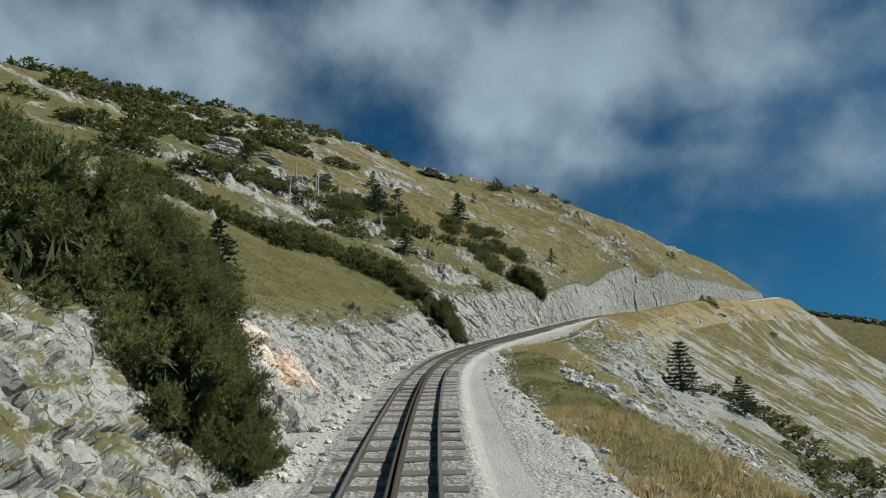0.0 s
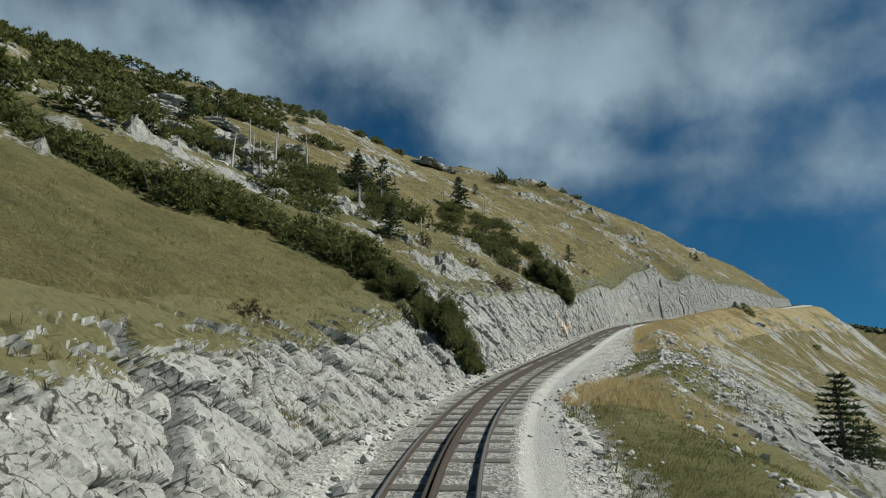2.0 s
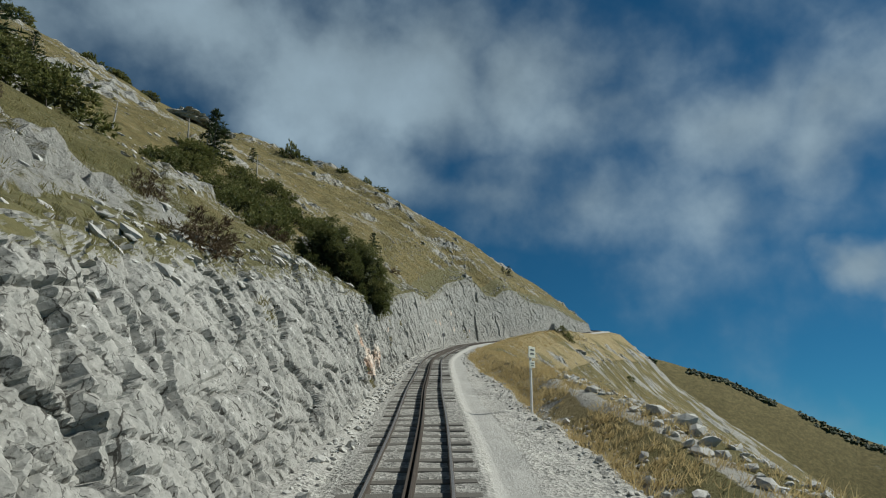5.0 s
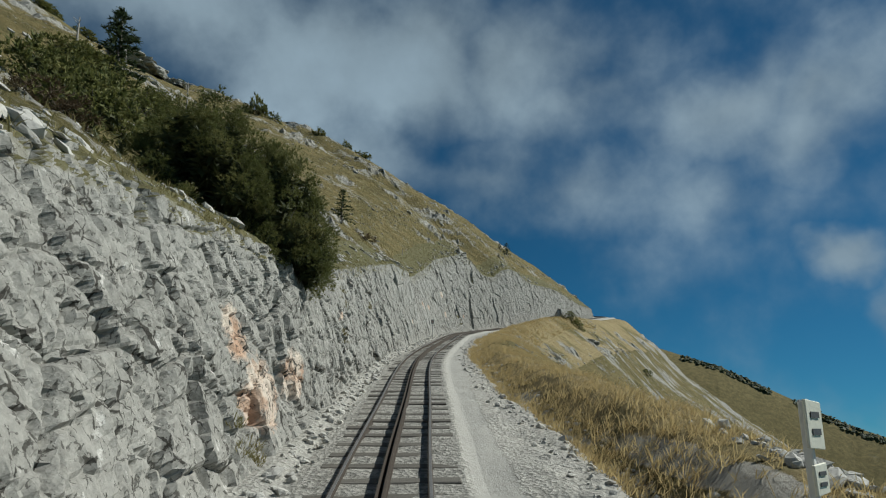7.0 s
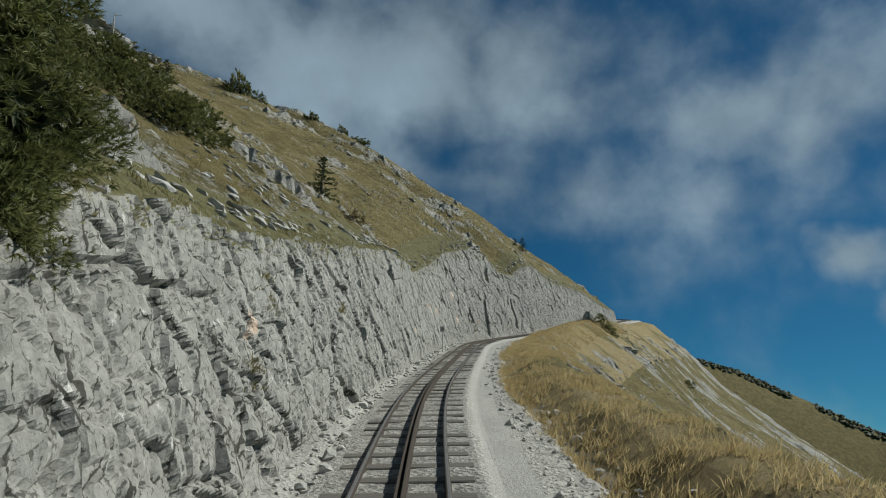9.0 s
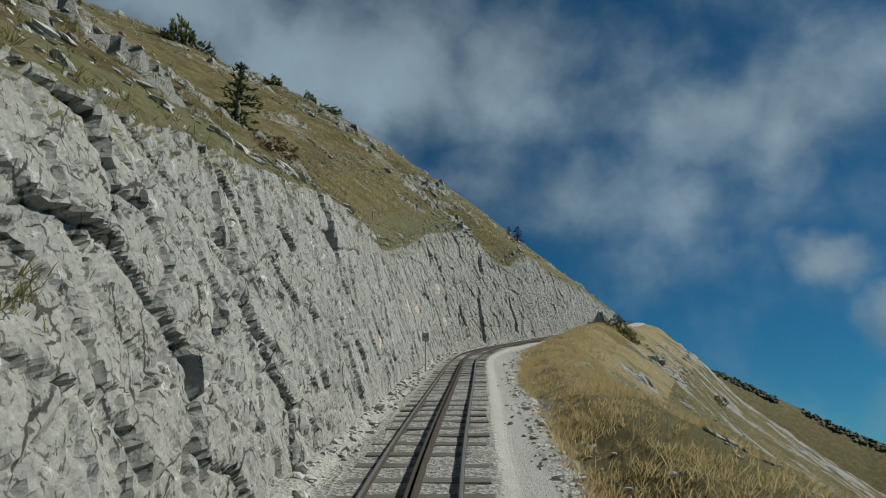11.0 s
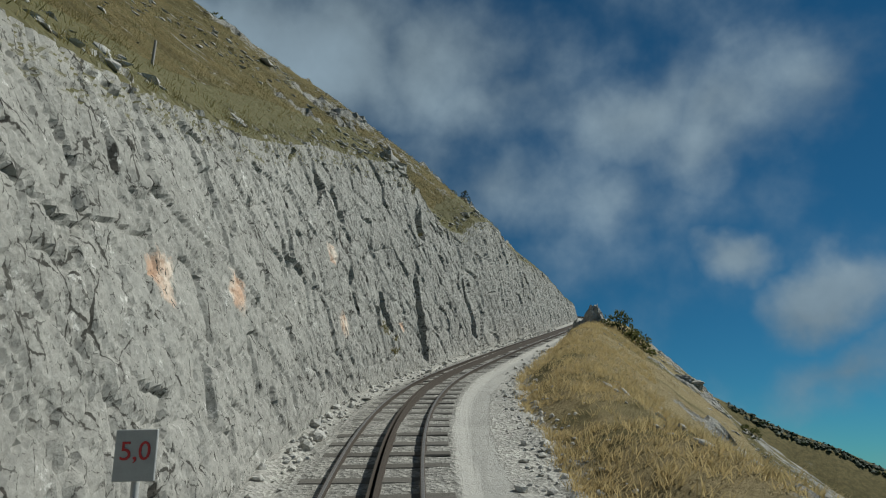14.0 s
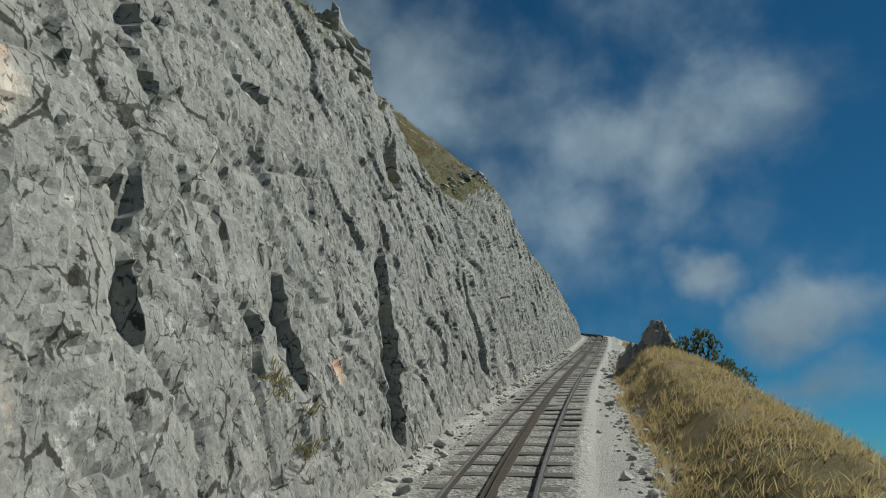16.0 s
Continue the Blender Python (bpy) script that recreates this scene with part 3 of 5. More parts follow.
def hill_rock(pts, s, w):
    """How much bare rock shows on the slope above the line."""
    dip = np.stack([pts[:, 0] + 0.5 * pts[:, 2], pts[:, 1], pts[:, 2] * 2.2], 1)
    m = fbm(dip, 9.0, 71, 4, 0.6) + 0.55 * fbm(dip, 2.2, 75, 3)
    bias = np.interp(s, [0, 40, 80, 110, 190], [0.02, 0.04, 0.0, -0.04, -0.04])
    ribs = fbm(np.stack([s + 0.15 * w + 1.2 * fbm(dip, 3.0, 77, 2), w * 0.32, 0 * s], 1), 1.7, 73, 3, 0.6)
    meadow = smooth(s, 9, 13) * (1 - smooth(s, 33, 37)) * (1 - smooth(w, 6, 10))       # smooth grass above the first cutting
    rim = smooth(s, 35, 39) * (1 - smooth(s, 78, 88)) * (1 - smooth(w, 1.5, 5))
    return np.maximum(0.17 + 1.0 * m + bias - 0.25 * smooth(w, 6, 1), np.interp(s, [36, 60, 90], [0.19, 0.18, 0.19]) + 0.72 * ribs + 0.10 * rim + 0.22 * rim * (1 - smooth(s, 48, 54))) - 0.7 * meadow, meadow


def build_upper():
    s = np.concatenate([np.arange(-12, 130, 0.32), np.arange(130, 203, 0.6)])
    w = np.concatenate([[0.0], np.cumsum(np.geomspace(0.16, 1.4, 120))])
    S, Wd = np.repeat(s, len(w)), np.tile(w, len(s))
    sc = np.clip(S, -12, 190)
    H = cut_height(sc)
    edge = FOOT - cut_lean(sc) * (H + 0.35) - 0.25
    foot = at(sc, edge, H)
    pts = foot + left_of(sc, True) * Wd[:, None]
    pts[:, 2] += upper_rise(sc, Wd) - (0.22 + 0.35 * smooth(sc, 8, 12) * (1 - smooth(sc, 34, 38))) * (1 - smooth(Wd, 0, 1.8))
    rock, meadow = hill_rock(pts, sc, Wd)
    flat = pts * np.array((1, 1, 0.4))
    pts[:, 2] += (1.1 * fbm(flat, 14, 41, 3) * smooth(Wd, 3, 14) + 0.30 * fbm(flat, 2.6, 45, 3) * smooth(Wd, 0.2, 2) + 2.2 * fbm(flat, 38, 49, 2) * smooth(Wd, 15, 40))
    dip = np.stack([pts[:, 0], pts[:, 1], pts[:, 2] * 1.6], 1)
    lift = smooth(rock, 0.42, 0.62) * (0.22 + 0.55 * crag(dip, 1.6, 51, 0.1) + 0.25 * crag(dip, 0.6, 55, 0.12)) * smooth(Wd, 0.3, 2)
    pts[:, 2] += lift
    GROUND.append((pts, grid_faces(len(s), len(w))))
    return tagged(mesh_object("hillside", pts, grid_faces(len(s), len(w)), HILL, attrs={"rock": rock, "dry": 0.45 + 0.55 * smooth(S, 45, 75), "sa": sc + 0.15 * Wd, "wa": Wd, "ribs": np.interp(S, [0, 36, 70, 100], [0.40, 0.26, 0.38, 0.44]) - 0.8 * meadow - 0.3 * (1 - smooth(Wd, 0, 3))}, smooth_shade=False),
                  "steep mountain meadow of dry olive grass with outcrops of pale limestone", "hillside", kind="structure")


# ---- ground: bench of the line ----
def bench_edge(s):
    p = np.stack([s, 0 * s, 0 * s], 1)
    return np.interp(s, [-12, 6, 15, 21, 30, 36, 40, 46, 52, 62, 68, 75, 85, 99, 108, 116, 190], [3.0, 2.9, 2.8, 2.3, 1.9, 2.6, 3.1, 3.1, 2.8, 2.75, 2.6, 2.25, 1.95, 2.45, 2.05, 1.8, 1.9]) + 0.3 * fbm(p, 6, 81, 3)


def build_bench():
    s = np.concatenate([np.arange(-12, 125, 0.12), np.arange(125, 204, 0.4)])
    f = np.linspace(0, 1, 64)
    S, F = np.repeat(s, len(f)), np.tile(f, len(s))
    E = bench_edge(S)
    u = FOOT - 0.5 + F * (E + 0.9 - FOOT)
    z = -0.20 + 0.03 * fbm(np.stack([S, u, 0 * u], 1), 0.8, 85, 3)
    z += 0.14 * smooth(u, 1.3, 2.2) * fbm(np.stack([S, u, 0 * u], 1), 1.6, 87, 4) + 0.03 * smooth(u, 1.5, 2.2) * crag(np.stack([S, u, 0 * u], 1), 0.35, 89)
    z += 0.14 * smooth(-u, 1.0, 1.5)
    z += 0.095 * (1 - smooth(np.abs(u), 0.95, 1.25)) - 0.30 * smooth(F, 0.88, 1.0)
    sub = at(S, u, z).reshape(len(s), len(f), 3)[::2, ::2]
    GROUND.append((sub.reshape(-1, 3), grid_faces(sub.shape[0], sub.shape[1])))
    return tagged(mesh_object("ballast_bed", at(S, u, z), grid_faces(len(s), len(f)), GRAVEL, attrs={"ballast": 1 - smooth(np.abs(u), 0.75, 1.15), "trodden": 1 - smooth(np.abs(u - 1.35 - 0.1 * vnoise(np.stack([S, 0 * S, 0 * S], 1), 7, 91)), 0.12, 0.5)}), "pale grey limestone gravel bed of the railway bench", "gravel", kind="structure")


MOUND_S = [-12, 20, 45, 50, 56, 64, 72, 90, 102, 110, 118, 126, 140, 162, 174, 205]
MOUND_H = [-0.3, -0.25, -0.1, 0.25, 0.33, 0.36, 0.22, 0.10, 0.1, 0.35, 0.75, 0.75, 0.1, -0.2, -0.3, -0.3]


def lower_profile(S, U):
    """Height over the rail heads of the slope below the line."""
    m = np.interp(S, MOUND_S, MOUND_H)
    prof = np.interp(U, [-5, 1.4, 2.15, 3.1, 4.1, 6.5, 9.5, 15, 40, 120, 400], [-3, -1.0, -0.30, 0, -0.1, -1.35, -3.4, -7.0, -23, -76, -270])
    fall = smooth(S, 112, 128) * np.interp(U, [4, 9, 13, 28, 60], [0, 0.5, 2.5, 5, 8])          # the spur drops off more steeply
    fall = fall + smooth(S, 95, 112) * np.interp(U, [4.5, 7, 12], [0, 0.7, 1.1]) + smooth(S, 135, 155) * np.interp(U, [2, 3, 6, 14], [0, 0.4, 1.0, 1.4])
    return prof + m * smooth(U, 2.0, 3.5) * (1 - smooth(U, 5, 16)) - fall


def lower_height(xy):
    """Height of the slope below the line at places xy (n x 2), with station and distance."""
    st = STATION[::3]
    ln, hd = LINE[::3], HEAD[::3]
    z = np.zeros(len(xy)); S = np.zeros(len(xy)); U = np.zeros(len(xy))
    for a in range(0, len(xy), 6000):
        q = xy[a:a + 6000]
        dx, dy = q[:, None, 0] - ln[None, :, 0], q[:, None, 1] - ln[None, :, 1]
        d = np.hypot(dx, dy)
        w = np.exp(-(d - d.min(1)[:, None]) / 1.2)
        w /= w.sum(1)[:, None]
        k = d.argmin(1)
        i = np.arange(len(q))
        side = dx[i, k] * np.cos(hd[k]) + dy[i, k] * np.sin(hd[k])
        S[a:a + 6000], U[a:a + 6000] = (w * st).sum(1), d.min(1) * np.sign(side)
        z[a:a + 6000] = (w * ln[None, :, 2]).sum(1)
    z = z + lower_profile(S, U)
    return z, S, U


def slope_relief(pts, S, U, fine=1.0):
    """Adds hummocks and rock ribs to points of the slope below the line; gives back how rocky each is."""
    flat = pts * np.array((1, 1, 0.3))
    dip = np.stack([pts[:, 0] * 0.55 + pts[:, 1] * 0.8, pts[:, 1] * 0.3 - pts[:, 0] * 0.3, pts[:, 2] * 2.4], 1)
    rock = np.interp(S, [40, 55, 90], [0.52, 0.38, 0.20]) + 0.7 * fbm(dip, 5.0, 101, 4, 0.65) + 0.75 * fbm(np.stack([S + 0.15 * U + 1.2 * fbm(flat, 3.0, 103, 2), U * 0.36, 0 * S], 1), 1.7, 105, 3, 0.6) + np.interp(U, [1.6, 2.3, 3.0, 5, 7, 14, 30], [0.30, 0.1, -0.5, -0.25, 0.14, 0.18, 0.14])
    pts[:, 2] += smooth(U, 2.3, 4) * (0.16 * fbm(flat, 1.6, 107, 3) + 0.7 * fbm(flat, 12, 109, 3) * smooth(U, 6, 16))
    pts[:, 2] += smooth(rock, 0.42, 0.65) * smooth(U, 3.0, 6) * (0.08 + 0.34 * crag(dip, 1.3, 111, 0.1))
    return rock


def build_verge():
    s = np.arange(-12, 200, 0.2)
    u = np.concatenate([np.arange(1.6, 5, 0.12), np.arange(5, 9.2, 0.25)])
    S, U = np.repeat(s, len(u)), np.tile(u, len(s))
    wide = U + (bench_edge(S) - 2.15) * (1 - smooth(U, 3.5, 8))
    base = at(S, wide, 0 * U)
    base[:, 2] = along(S)[:, 2] + lower_profile(S, U)
    rock = slope_relief(base, S, U)
    way = np.interp(S, [27, 33, 40, 50, 55, 60], [2.3, 2.9, 3.5, 3.35, 3.1, 2.5]) + 0.2 * vnoise(np.stack([S, 0 * S, 0 * S], 1), 3, 211)
    trodden = (1 - smooth(np.abs(U - way), 0.08, 0.42)) * smooth(S, 24, 29) * (1 - smooth(S, 57, 62))
    trodden = np.maximum(trodden, 0.9 * (1 - smooth(U, 2.05, 2.65)))
    GROUND.append((base, grid_faces(len(s), len(u))))
    return tagged(mesh_object("grass_verge", base, grid_faces(len(s), len(u))[:, ::-1], VERGE, attrs={"rock": rock, "trodden": trodden, "green": 1 - smooth(S, 44, 56), "sa": S, "wa": U, "ribs": -0.3 + 0.7 * smooth(U, 5, 8)}), "hummocky verge of dry straw-coloured grass along the gravel bench", "grass bank", kind="structure")


def build_lower():
    x = np.concatenate([np.arange(0, 100, 0.6), np.arange(100, 420, 4.0)])
    y = np.concatenate([np.arange(-60, -14, 2.0), np.arange(-14, 150, 0.6), np.arange(150, 420, 4.0)])
    X, Y = np.meshgrid(x, y, indexing="ij")
    xy = np.stack([X.ravel(), Y.ravel()], 1)
    z, S, U = lower_height(xy)
    pts = np.concatenate([xy, z[:, None]], 1)
    keep = U > 7.6
    rock = slope_relief(pts, S, U)
    pts[:, 2] -= 0.06 * (1 - smooth(U, 8, 11))
    f = grid_faces(len(x), len(y))
    f = f[keep[f].all(1)]
    used = np.unique(f)
    re = np.zeros(len(pts), np.int64)
    re[used] = np.arange(len(used))
    GROUND.append((pts[used], re[f]))
    return tagged(mesh_object("lower_slope", pts[used], re[f][:, ::-1], HILL, attrs={"rock": rock[used], "dry": 0.45 + 0.5 * smooth(S[used], 40, 75), "sa": (S + 0.15 * U)[used], "wa": U[used], "ribs": np.interp(S, [40, 70], [0.66, 0.42])[used]}), "steep slope of dry grass and limestone ribs falling away below the line", "hillside", kind="structure")


build_verge()
build_cutting()
build_upper()
build_bench()
build_lower()


# ---- the rack railway track ----
def sweep(name, section, u0, dz, s0, s1, step, mat, parent, label=""):
    s = np.arange(s0, s1, step)
    sec = np.array(section)
    n = len(sec)
    S = np.repeat(s, n)
    u = u0 + np.tile(sec[:, 0], len(s))
    z = dz + np.tile(sec[:, 1], len(s))
    f = grid_faces(len(s), n)
    close = np.stack([np.arange(len(s) - 1) * n + n - 1, np.arange(len(s) - 1) * n, np.arange(1, len(s)) * n, np.arange(1, len(s)) * n + n - 1], 1)
    return mesh_object(name, at(S, u, z), np.concatenate([f, close]), mat, parent, label)


RAIL = [(-0.05, -0.13), (-0.05, -0.12), (-0.008, -0.105), (-0.008, -0.035), (-0.03, -0.028), (-0.03, -0.003), (-0.022, 0.0), (0.022, 0.0), (0.03, -0.003), (0.03, -0.028), (0.008, -0.035), (0.008, -0.105), (0.05, -0.12), (0.05, -0.13)]
track = tagged(new("rack_railway_track"), "narrow-gauge railway track with dark rails and a central rack", "railway track", kind="structure")
for side in (-0.53, 0.53):
    sweep("rail", RAIL, side, 0.0, -12, 200, 0.5, RUST, track)
    sweep("rail_head", [(-0.020, 0.0), (0.020, 0.0), (0.016, 0.004), (-0.016, 0.004)], side, 0.001, -12, 200, 0.5, WORN, track)
for side in (-0.035, 0.035):
    sweep("rack_bar", [(-0.012, -0.09), (0.012, -0.09), (0.012, 0.04), (-0.012, 0.04)], side, 0.0, -12, 200, 0.5, RUST, track)
sweep("rack_chair", [(-0.07, -0.13), (0.07, -0.13), (0.06, -0.09), (-0.06, -0.09)], 0.0, 0.0, -12, 200, 0.5, RUST, track)


def sleeper_mesh():
    bm = bmesh.new()
    bmesh.ops.create_cube(bm, size=1)
    bmesh.ops.scale(bm, vec=(1.78, 0.22, 0.14), verts=bm.verts)
    bmesh.ops.bevel(bm, geom=bm.edges[:], offset=0.015, segments=1, affect="EDGES")
    me = bpy.data.meshes.new("sleeper")
    bm.to_mesh(me)
    bm.free()
    me.materials.append(SLEEPER)
    return me


sleeper = sleeper_mesh()
rng = random.Random(4)
for i in range(290):
    s = np.array([-8 + i * 0.66 + rng.uniform(-0.03, 0.03)])
    p = at(s, np.array([rng.uniform(-0.03, 0.03)]), np.array([-0.165]))[0]
    ob = new("sleeper", sleeper)
    ob.parent = track
    a = float(np.interp(s[0], STATION, HEAD))
    g = float(np.interp(s[0], STATION, GRADE))
    ob.matrix_local = Matrix.Translation(p) @ Euler((g, rng.uniform(-0.01, 0.01), a + rng.uniform(-0.02, 0.02))).to_matrix().to_4x4()


# ---- far ridge beyond the valley shoulder ----
def build_far_ridge():
    a = np.linspace(0, 1, 160)
    d = np.linspace(0, 1, 40)
    A, Dn = np.repeat(a, len(d)), np.tile(d, len(a))
    az = np.radians(-20 - 52 * A)
    el = np.interp(A, [0, 0.23, 0.385, 0.48, 0.548, 0.654, 0.71, 0.79, 1], [8.6, 7.0, 4.9, 3.2, 1.2, -1.8, -2.9, -4.9, -11])
    r = 360 - 190 * Dn
    pts = np.stack([15 - np.sin(az) * r, 60 + np.cos(az) * r, 10 + 360 * np.tan(np.radians(el)) - 150 * Dn ** 1.2], 1)
    pts[:, 2] += 2.0 * fbm(pts, 40, 201, 4) * (0.3 + Dn)
    rock = 0.22 + 0.8 * fbm(pts, 14, 205, 4)
    mesh_object("far_ridge", pts, grid_faces(len(a), len(d)), HILL, attrs={"rock": rock - 0.25, "dry": 1.0 + 0 * A, "sa": A * 160, "wa": Dn * 60, "ribs": 0.2 + 0 * A})
    tagged(bpy.data.objects["far_ridge"], "distant brown grass ridge running down into the valley", "ridge", kind="structure")
    rim = pts.reshape(len(a), len(d), 3)[:, :3]
    v, f = [], []
    rg = random.Random(31)
    for i in range(0, len(a) - 1):
        for k in range(8):
            t = rg.random()
            c = rim[i, 0] * (1 - t) + rim[i + 1, 0] * t + (rim[i, 1] - rim[i, 0]) * rg.uniform(0, 1.6)
            if noise.noise(Vector((i / 14, 3.0, 1.0))) < -0.25:
                continue
            h, w = rg.uniform(0.3, 1.2), rg.uniform(0.7, 1.6)
            n = len(v)
            top = c + np.array((rg.uniform(-0.5, 0.5), rg.uniform(-0.5, 0.5), h))
            ring = [c + np.array((math.cos(q) * w, math.sin(q) * w, rg.uniform(-0.8, 0.6))) for q in (0, 1.05, 2.1, 3.14, 4.2, 5.24)]
            v += [top] + ring
            f += [(n, n + 1 + j, n + 1 + (j + 1) % 6) for j in range(6)]
    tagged(mesh_object("far_scrub", v, f, SPRUCE), "dark rim of dwarf pine scrub along a distant ridge", "scrub", kind="stuff")


build_far_ridge()

EDGE_S = np.arange(-12, 200, 0.5)
EDGE_U = bench_edge(EDGE_S)

# ---- ground lookup ----
from mathutils.bvhtree import BVHTree
_trees = []
for _v, _f in GROUND:
    _trees.append(BVHTree.FromPolygons([tuple(p) for p in _v.tolist()], [tuple(q) for q in _f.tolist()]))


def drop(x, y):
    """Height of the highest ground at x, y."""
    best = None
    for tree in _trees:
        hit = tree.ray_cast(Vector((x, y, 400)), Vector((0, 0, -1)))[0]
        if hit is not None and (best is None or hit.z > best):
            best = hit.z
    return best


def spot(s, u):
    """The place on the ground at station s, u metres right of the track."""
    p = at(np.array([s]), np.array([u]), np.array([0.0]))[0]
    z = drop(p[0], p[1])
    return Vector((p[0], p[1], p[2] if z is None else z))


# ---- plants ----
def tuft_mesh(rg, centres, ways, blades, length, width, spread):
    """Needle brushes: thin blades that fan out from each centre along its way."""
    v, f = [], []
    for c, w in zip(centres, ways):
        for _ in range(blades):
            d = (w + Vector((rg.gauss(0, spread), rg.gauss(0, spread), rg.gauss(0, spread)))).normalized()
            side = d.cross(Vector((rg.random() - 0.5, rg.random() - 0.5, rg.random() - 0.5))).normalized() * width * rg.uniform(0.7, 1.3)
            b = c + d * length * rg.uniform(-0.25, 0.1)
            e = b + d * length * rg.uniform(0.7, 1.25)
            n = len(v)
            v += [b + side, e, b - side]
            f.append((n, n + 1, n + 2))
    return np.array([tuple(p) for p in v]), np.array(f)


def make_pine(seed, tufts, blades, length, width, label, tall=1.0):
    """Dwarf mountain pine, about one metre in half-width: inner blades coloured as shade, needle brushes, bare stems.
    """
    rg = random.Random(seed)
    bush = tagged(new("mountain_pine"), label, "bush")
    lobes = []
    for _ in range(int(48 * tall)):
        a, z = rg.uniform(0, 6.283), rg.uniform(-0.35, 1)
        k = math.sqrt(max(0, 1 - z * z)) * rg.uniform(0.65, 0.98)
        lobes.append((Vector((math.cos(a) * k, math.sin(a) * k, z * 0.8 * tall * rg.uniform(0.75, 1.05))), rg.uniform(0.13, 0.25)))
    cs, ws = [], []
    for i in range(tufts):
        c, r = lobes[rg.randrange(len(lobes))]
        d = Vector((rg.gauss(0, 1), rg.gauss(0, 1), rg.gauss(0.5, 0.9))).normalized()
        cs.append(c + d * r * rg.uniform(0.35, 1.0))
        ws.append((d * 0.7 + c.normalized() * 0.4 + Vector((0, 0, 0.2))).normalized())
    tv, tf = tuft_mesh(rg, cs, ws, blades, length, width, 0.6)
    mesh_object("foliage", tv, tf, PINE, bush)
    # coarse blades inside the bush; their dark colour stands for the shade there
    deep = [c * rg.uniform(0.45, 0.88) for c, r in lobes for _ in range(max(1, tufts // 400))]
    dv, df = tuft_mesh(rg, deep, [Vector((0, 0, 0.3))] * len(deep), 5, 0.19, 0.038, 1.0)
    mesh_object("inner_foliage", dv, df, PINE_SHADE, bush)
    for k in range(3):
        a = rg.uniform(0, 6.283)
        pts = [Vector((0, 0, -0.2)), Vector((math.cos(a) * 0.3, math.sin(a) * 0.3, 0.15)), Vector((math.cos(a) * 0.65, math.sin(a) * 0.65, 0.4 + rg.random() * 0.2))]
        tube("stem", pts, (0.022, 0.015, 0.006), BARK, bush, 4)
    return bush


def tube(name, pts, radii, mat, parent, sides=6, label=""):
    v, f = [], []
    for i, (p, r) in enumerate(zip(pts, radii)):
        w = (pts[min(i + 1, len(pts) - 1)] - pts[max(i - 1, 0)]).normalized()
        x = w.orthogonal().normalized()
        y = w.cross(x)
        for k in range(sides):
            a = 6.28318 * k / sides
            v.append(p + x * math.cos(a) * r + y * math.sin(a) * r)
    for i in range(len(pts) - 1):
        for k in range(sides):
            f.append((i * sides + k, i * sides + (k + 1) % sides, (i + 1) * sides + (k + 1) % sides, (i + 1) * sides + k))
    return mesh_object(name, [tuple(p) for p in v], f, mat, parent, label, smooth_shade=True)


def make_spruce(seed, label, layers=13, sparse=0.0):
    """Small mountain spruce, one metre high: tapered trunk, drooping boughs of needle brushes."""
    rg = random.Random(seed)
    tree = tagged(new("mountain_spruce"), label, "tree")
    tube("trunk", [Vector((0, 0, -0.05)), Vector((0.01, 0, 0.5)), Vector((0, 0.01, 1.0))], (0.028, 0.018, 0.004), BARK, tree)
    cs, ws = [], []
    for i in range(layers):
        t = (i + 0.4) / layers
        r = 0.30 * (1 - t) ** 0.8 + 0.03
        for k in range(rg.randint(6, 8)):
            if rg.random() < sparse:
                continue
            a = rg.uniform(0, 6.283)
            out = Vector((math.cos(a), math.sin(a), -0.18 + 0.4 * t))
            n = max(3, int(8 * (1 - t)) + 2)
            for j in range(n):
                q = (j + 0.6) / n * rg.uniform(0.85, 1.1)
                cs.append(Vector((0, 0, 0.10 + 0.88 * t)) + out * r * q + Vector((rg.gauss(0, 0.012), rg.gauss(0, 0.012), rg.gauss(0, 0.008))))
                ws.append((out + Vector((0, 0, 0.15))).normalized())
    tv, tf = tuft_mesh(rg, cs, ws, 7, 0.062, 0.0085, 0.55)
    mesh_object("foliage", tv, tf, SPRUCE, tree)
    return tree


def make_snag(seed, label):
    """Dead bleached trunk, one metre high, with broken stubs."""
    rg = random.Random(seed)
    tree = tagged(new("dead_tree"), label, "dead tree")
    b = Vector((rg.uniform(-0.05, 0.05), rg.uniform(-0.05, 0.05), 1.0))
    tube("trunk", [Vector((0, 0, -0.06)), b * 0.5 + Vector((rg.uniform(-0.02, 0.02), 0, 0)), b], (0.030, 0.022, 0.008), DEAD, tree)
    for k in range(9):
        h, a = rg.uniform(0.35, 0.97), rg.uniform(0, 6.283)
        p = b * h
        tube("branch", [p, p + Vector((math.cos(a), math.sin(a), 0.25)) * rg.uniform(0.05, 0.17)], (0.008, 0.003), DEAD, tree, 4)
    return tree


# needle green darkened: shade inside the bushes put into the colour
PINE_SHADE = make_leaf("pine_painted_shade", (0.038, 0.046, 0.018), (0.068, 0.076, 0.028), (0.08, 0.084, 0.032), 0.15)
rng = random.Random(11)


def place(proto, s, u, size, height=None, sink=0.1, turn=None, lean=0.0):
    p = spot(s, u)
    k = height if height is not None else size
    m = Matrix.Translation(p - Vector((0, 0, sink))) @ Euler((lean * rng.uniform(-1, 1), lean * rng.uniform(-1, 1), rng.uniform(0, 6.28) if turn is None else turn)).to_matrix().to_4x4() @ Matrix.Diagonal((size * rng.uniform(0.9, 1.1), size * rng.uniform(0.9, 1.1), k, 1))
    return copy_thing(proto, m)


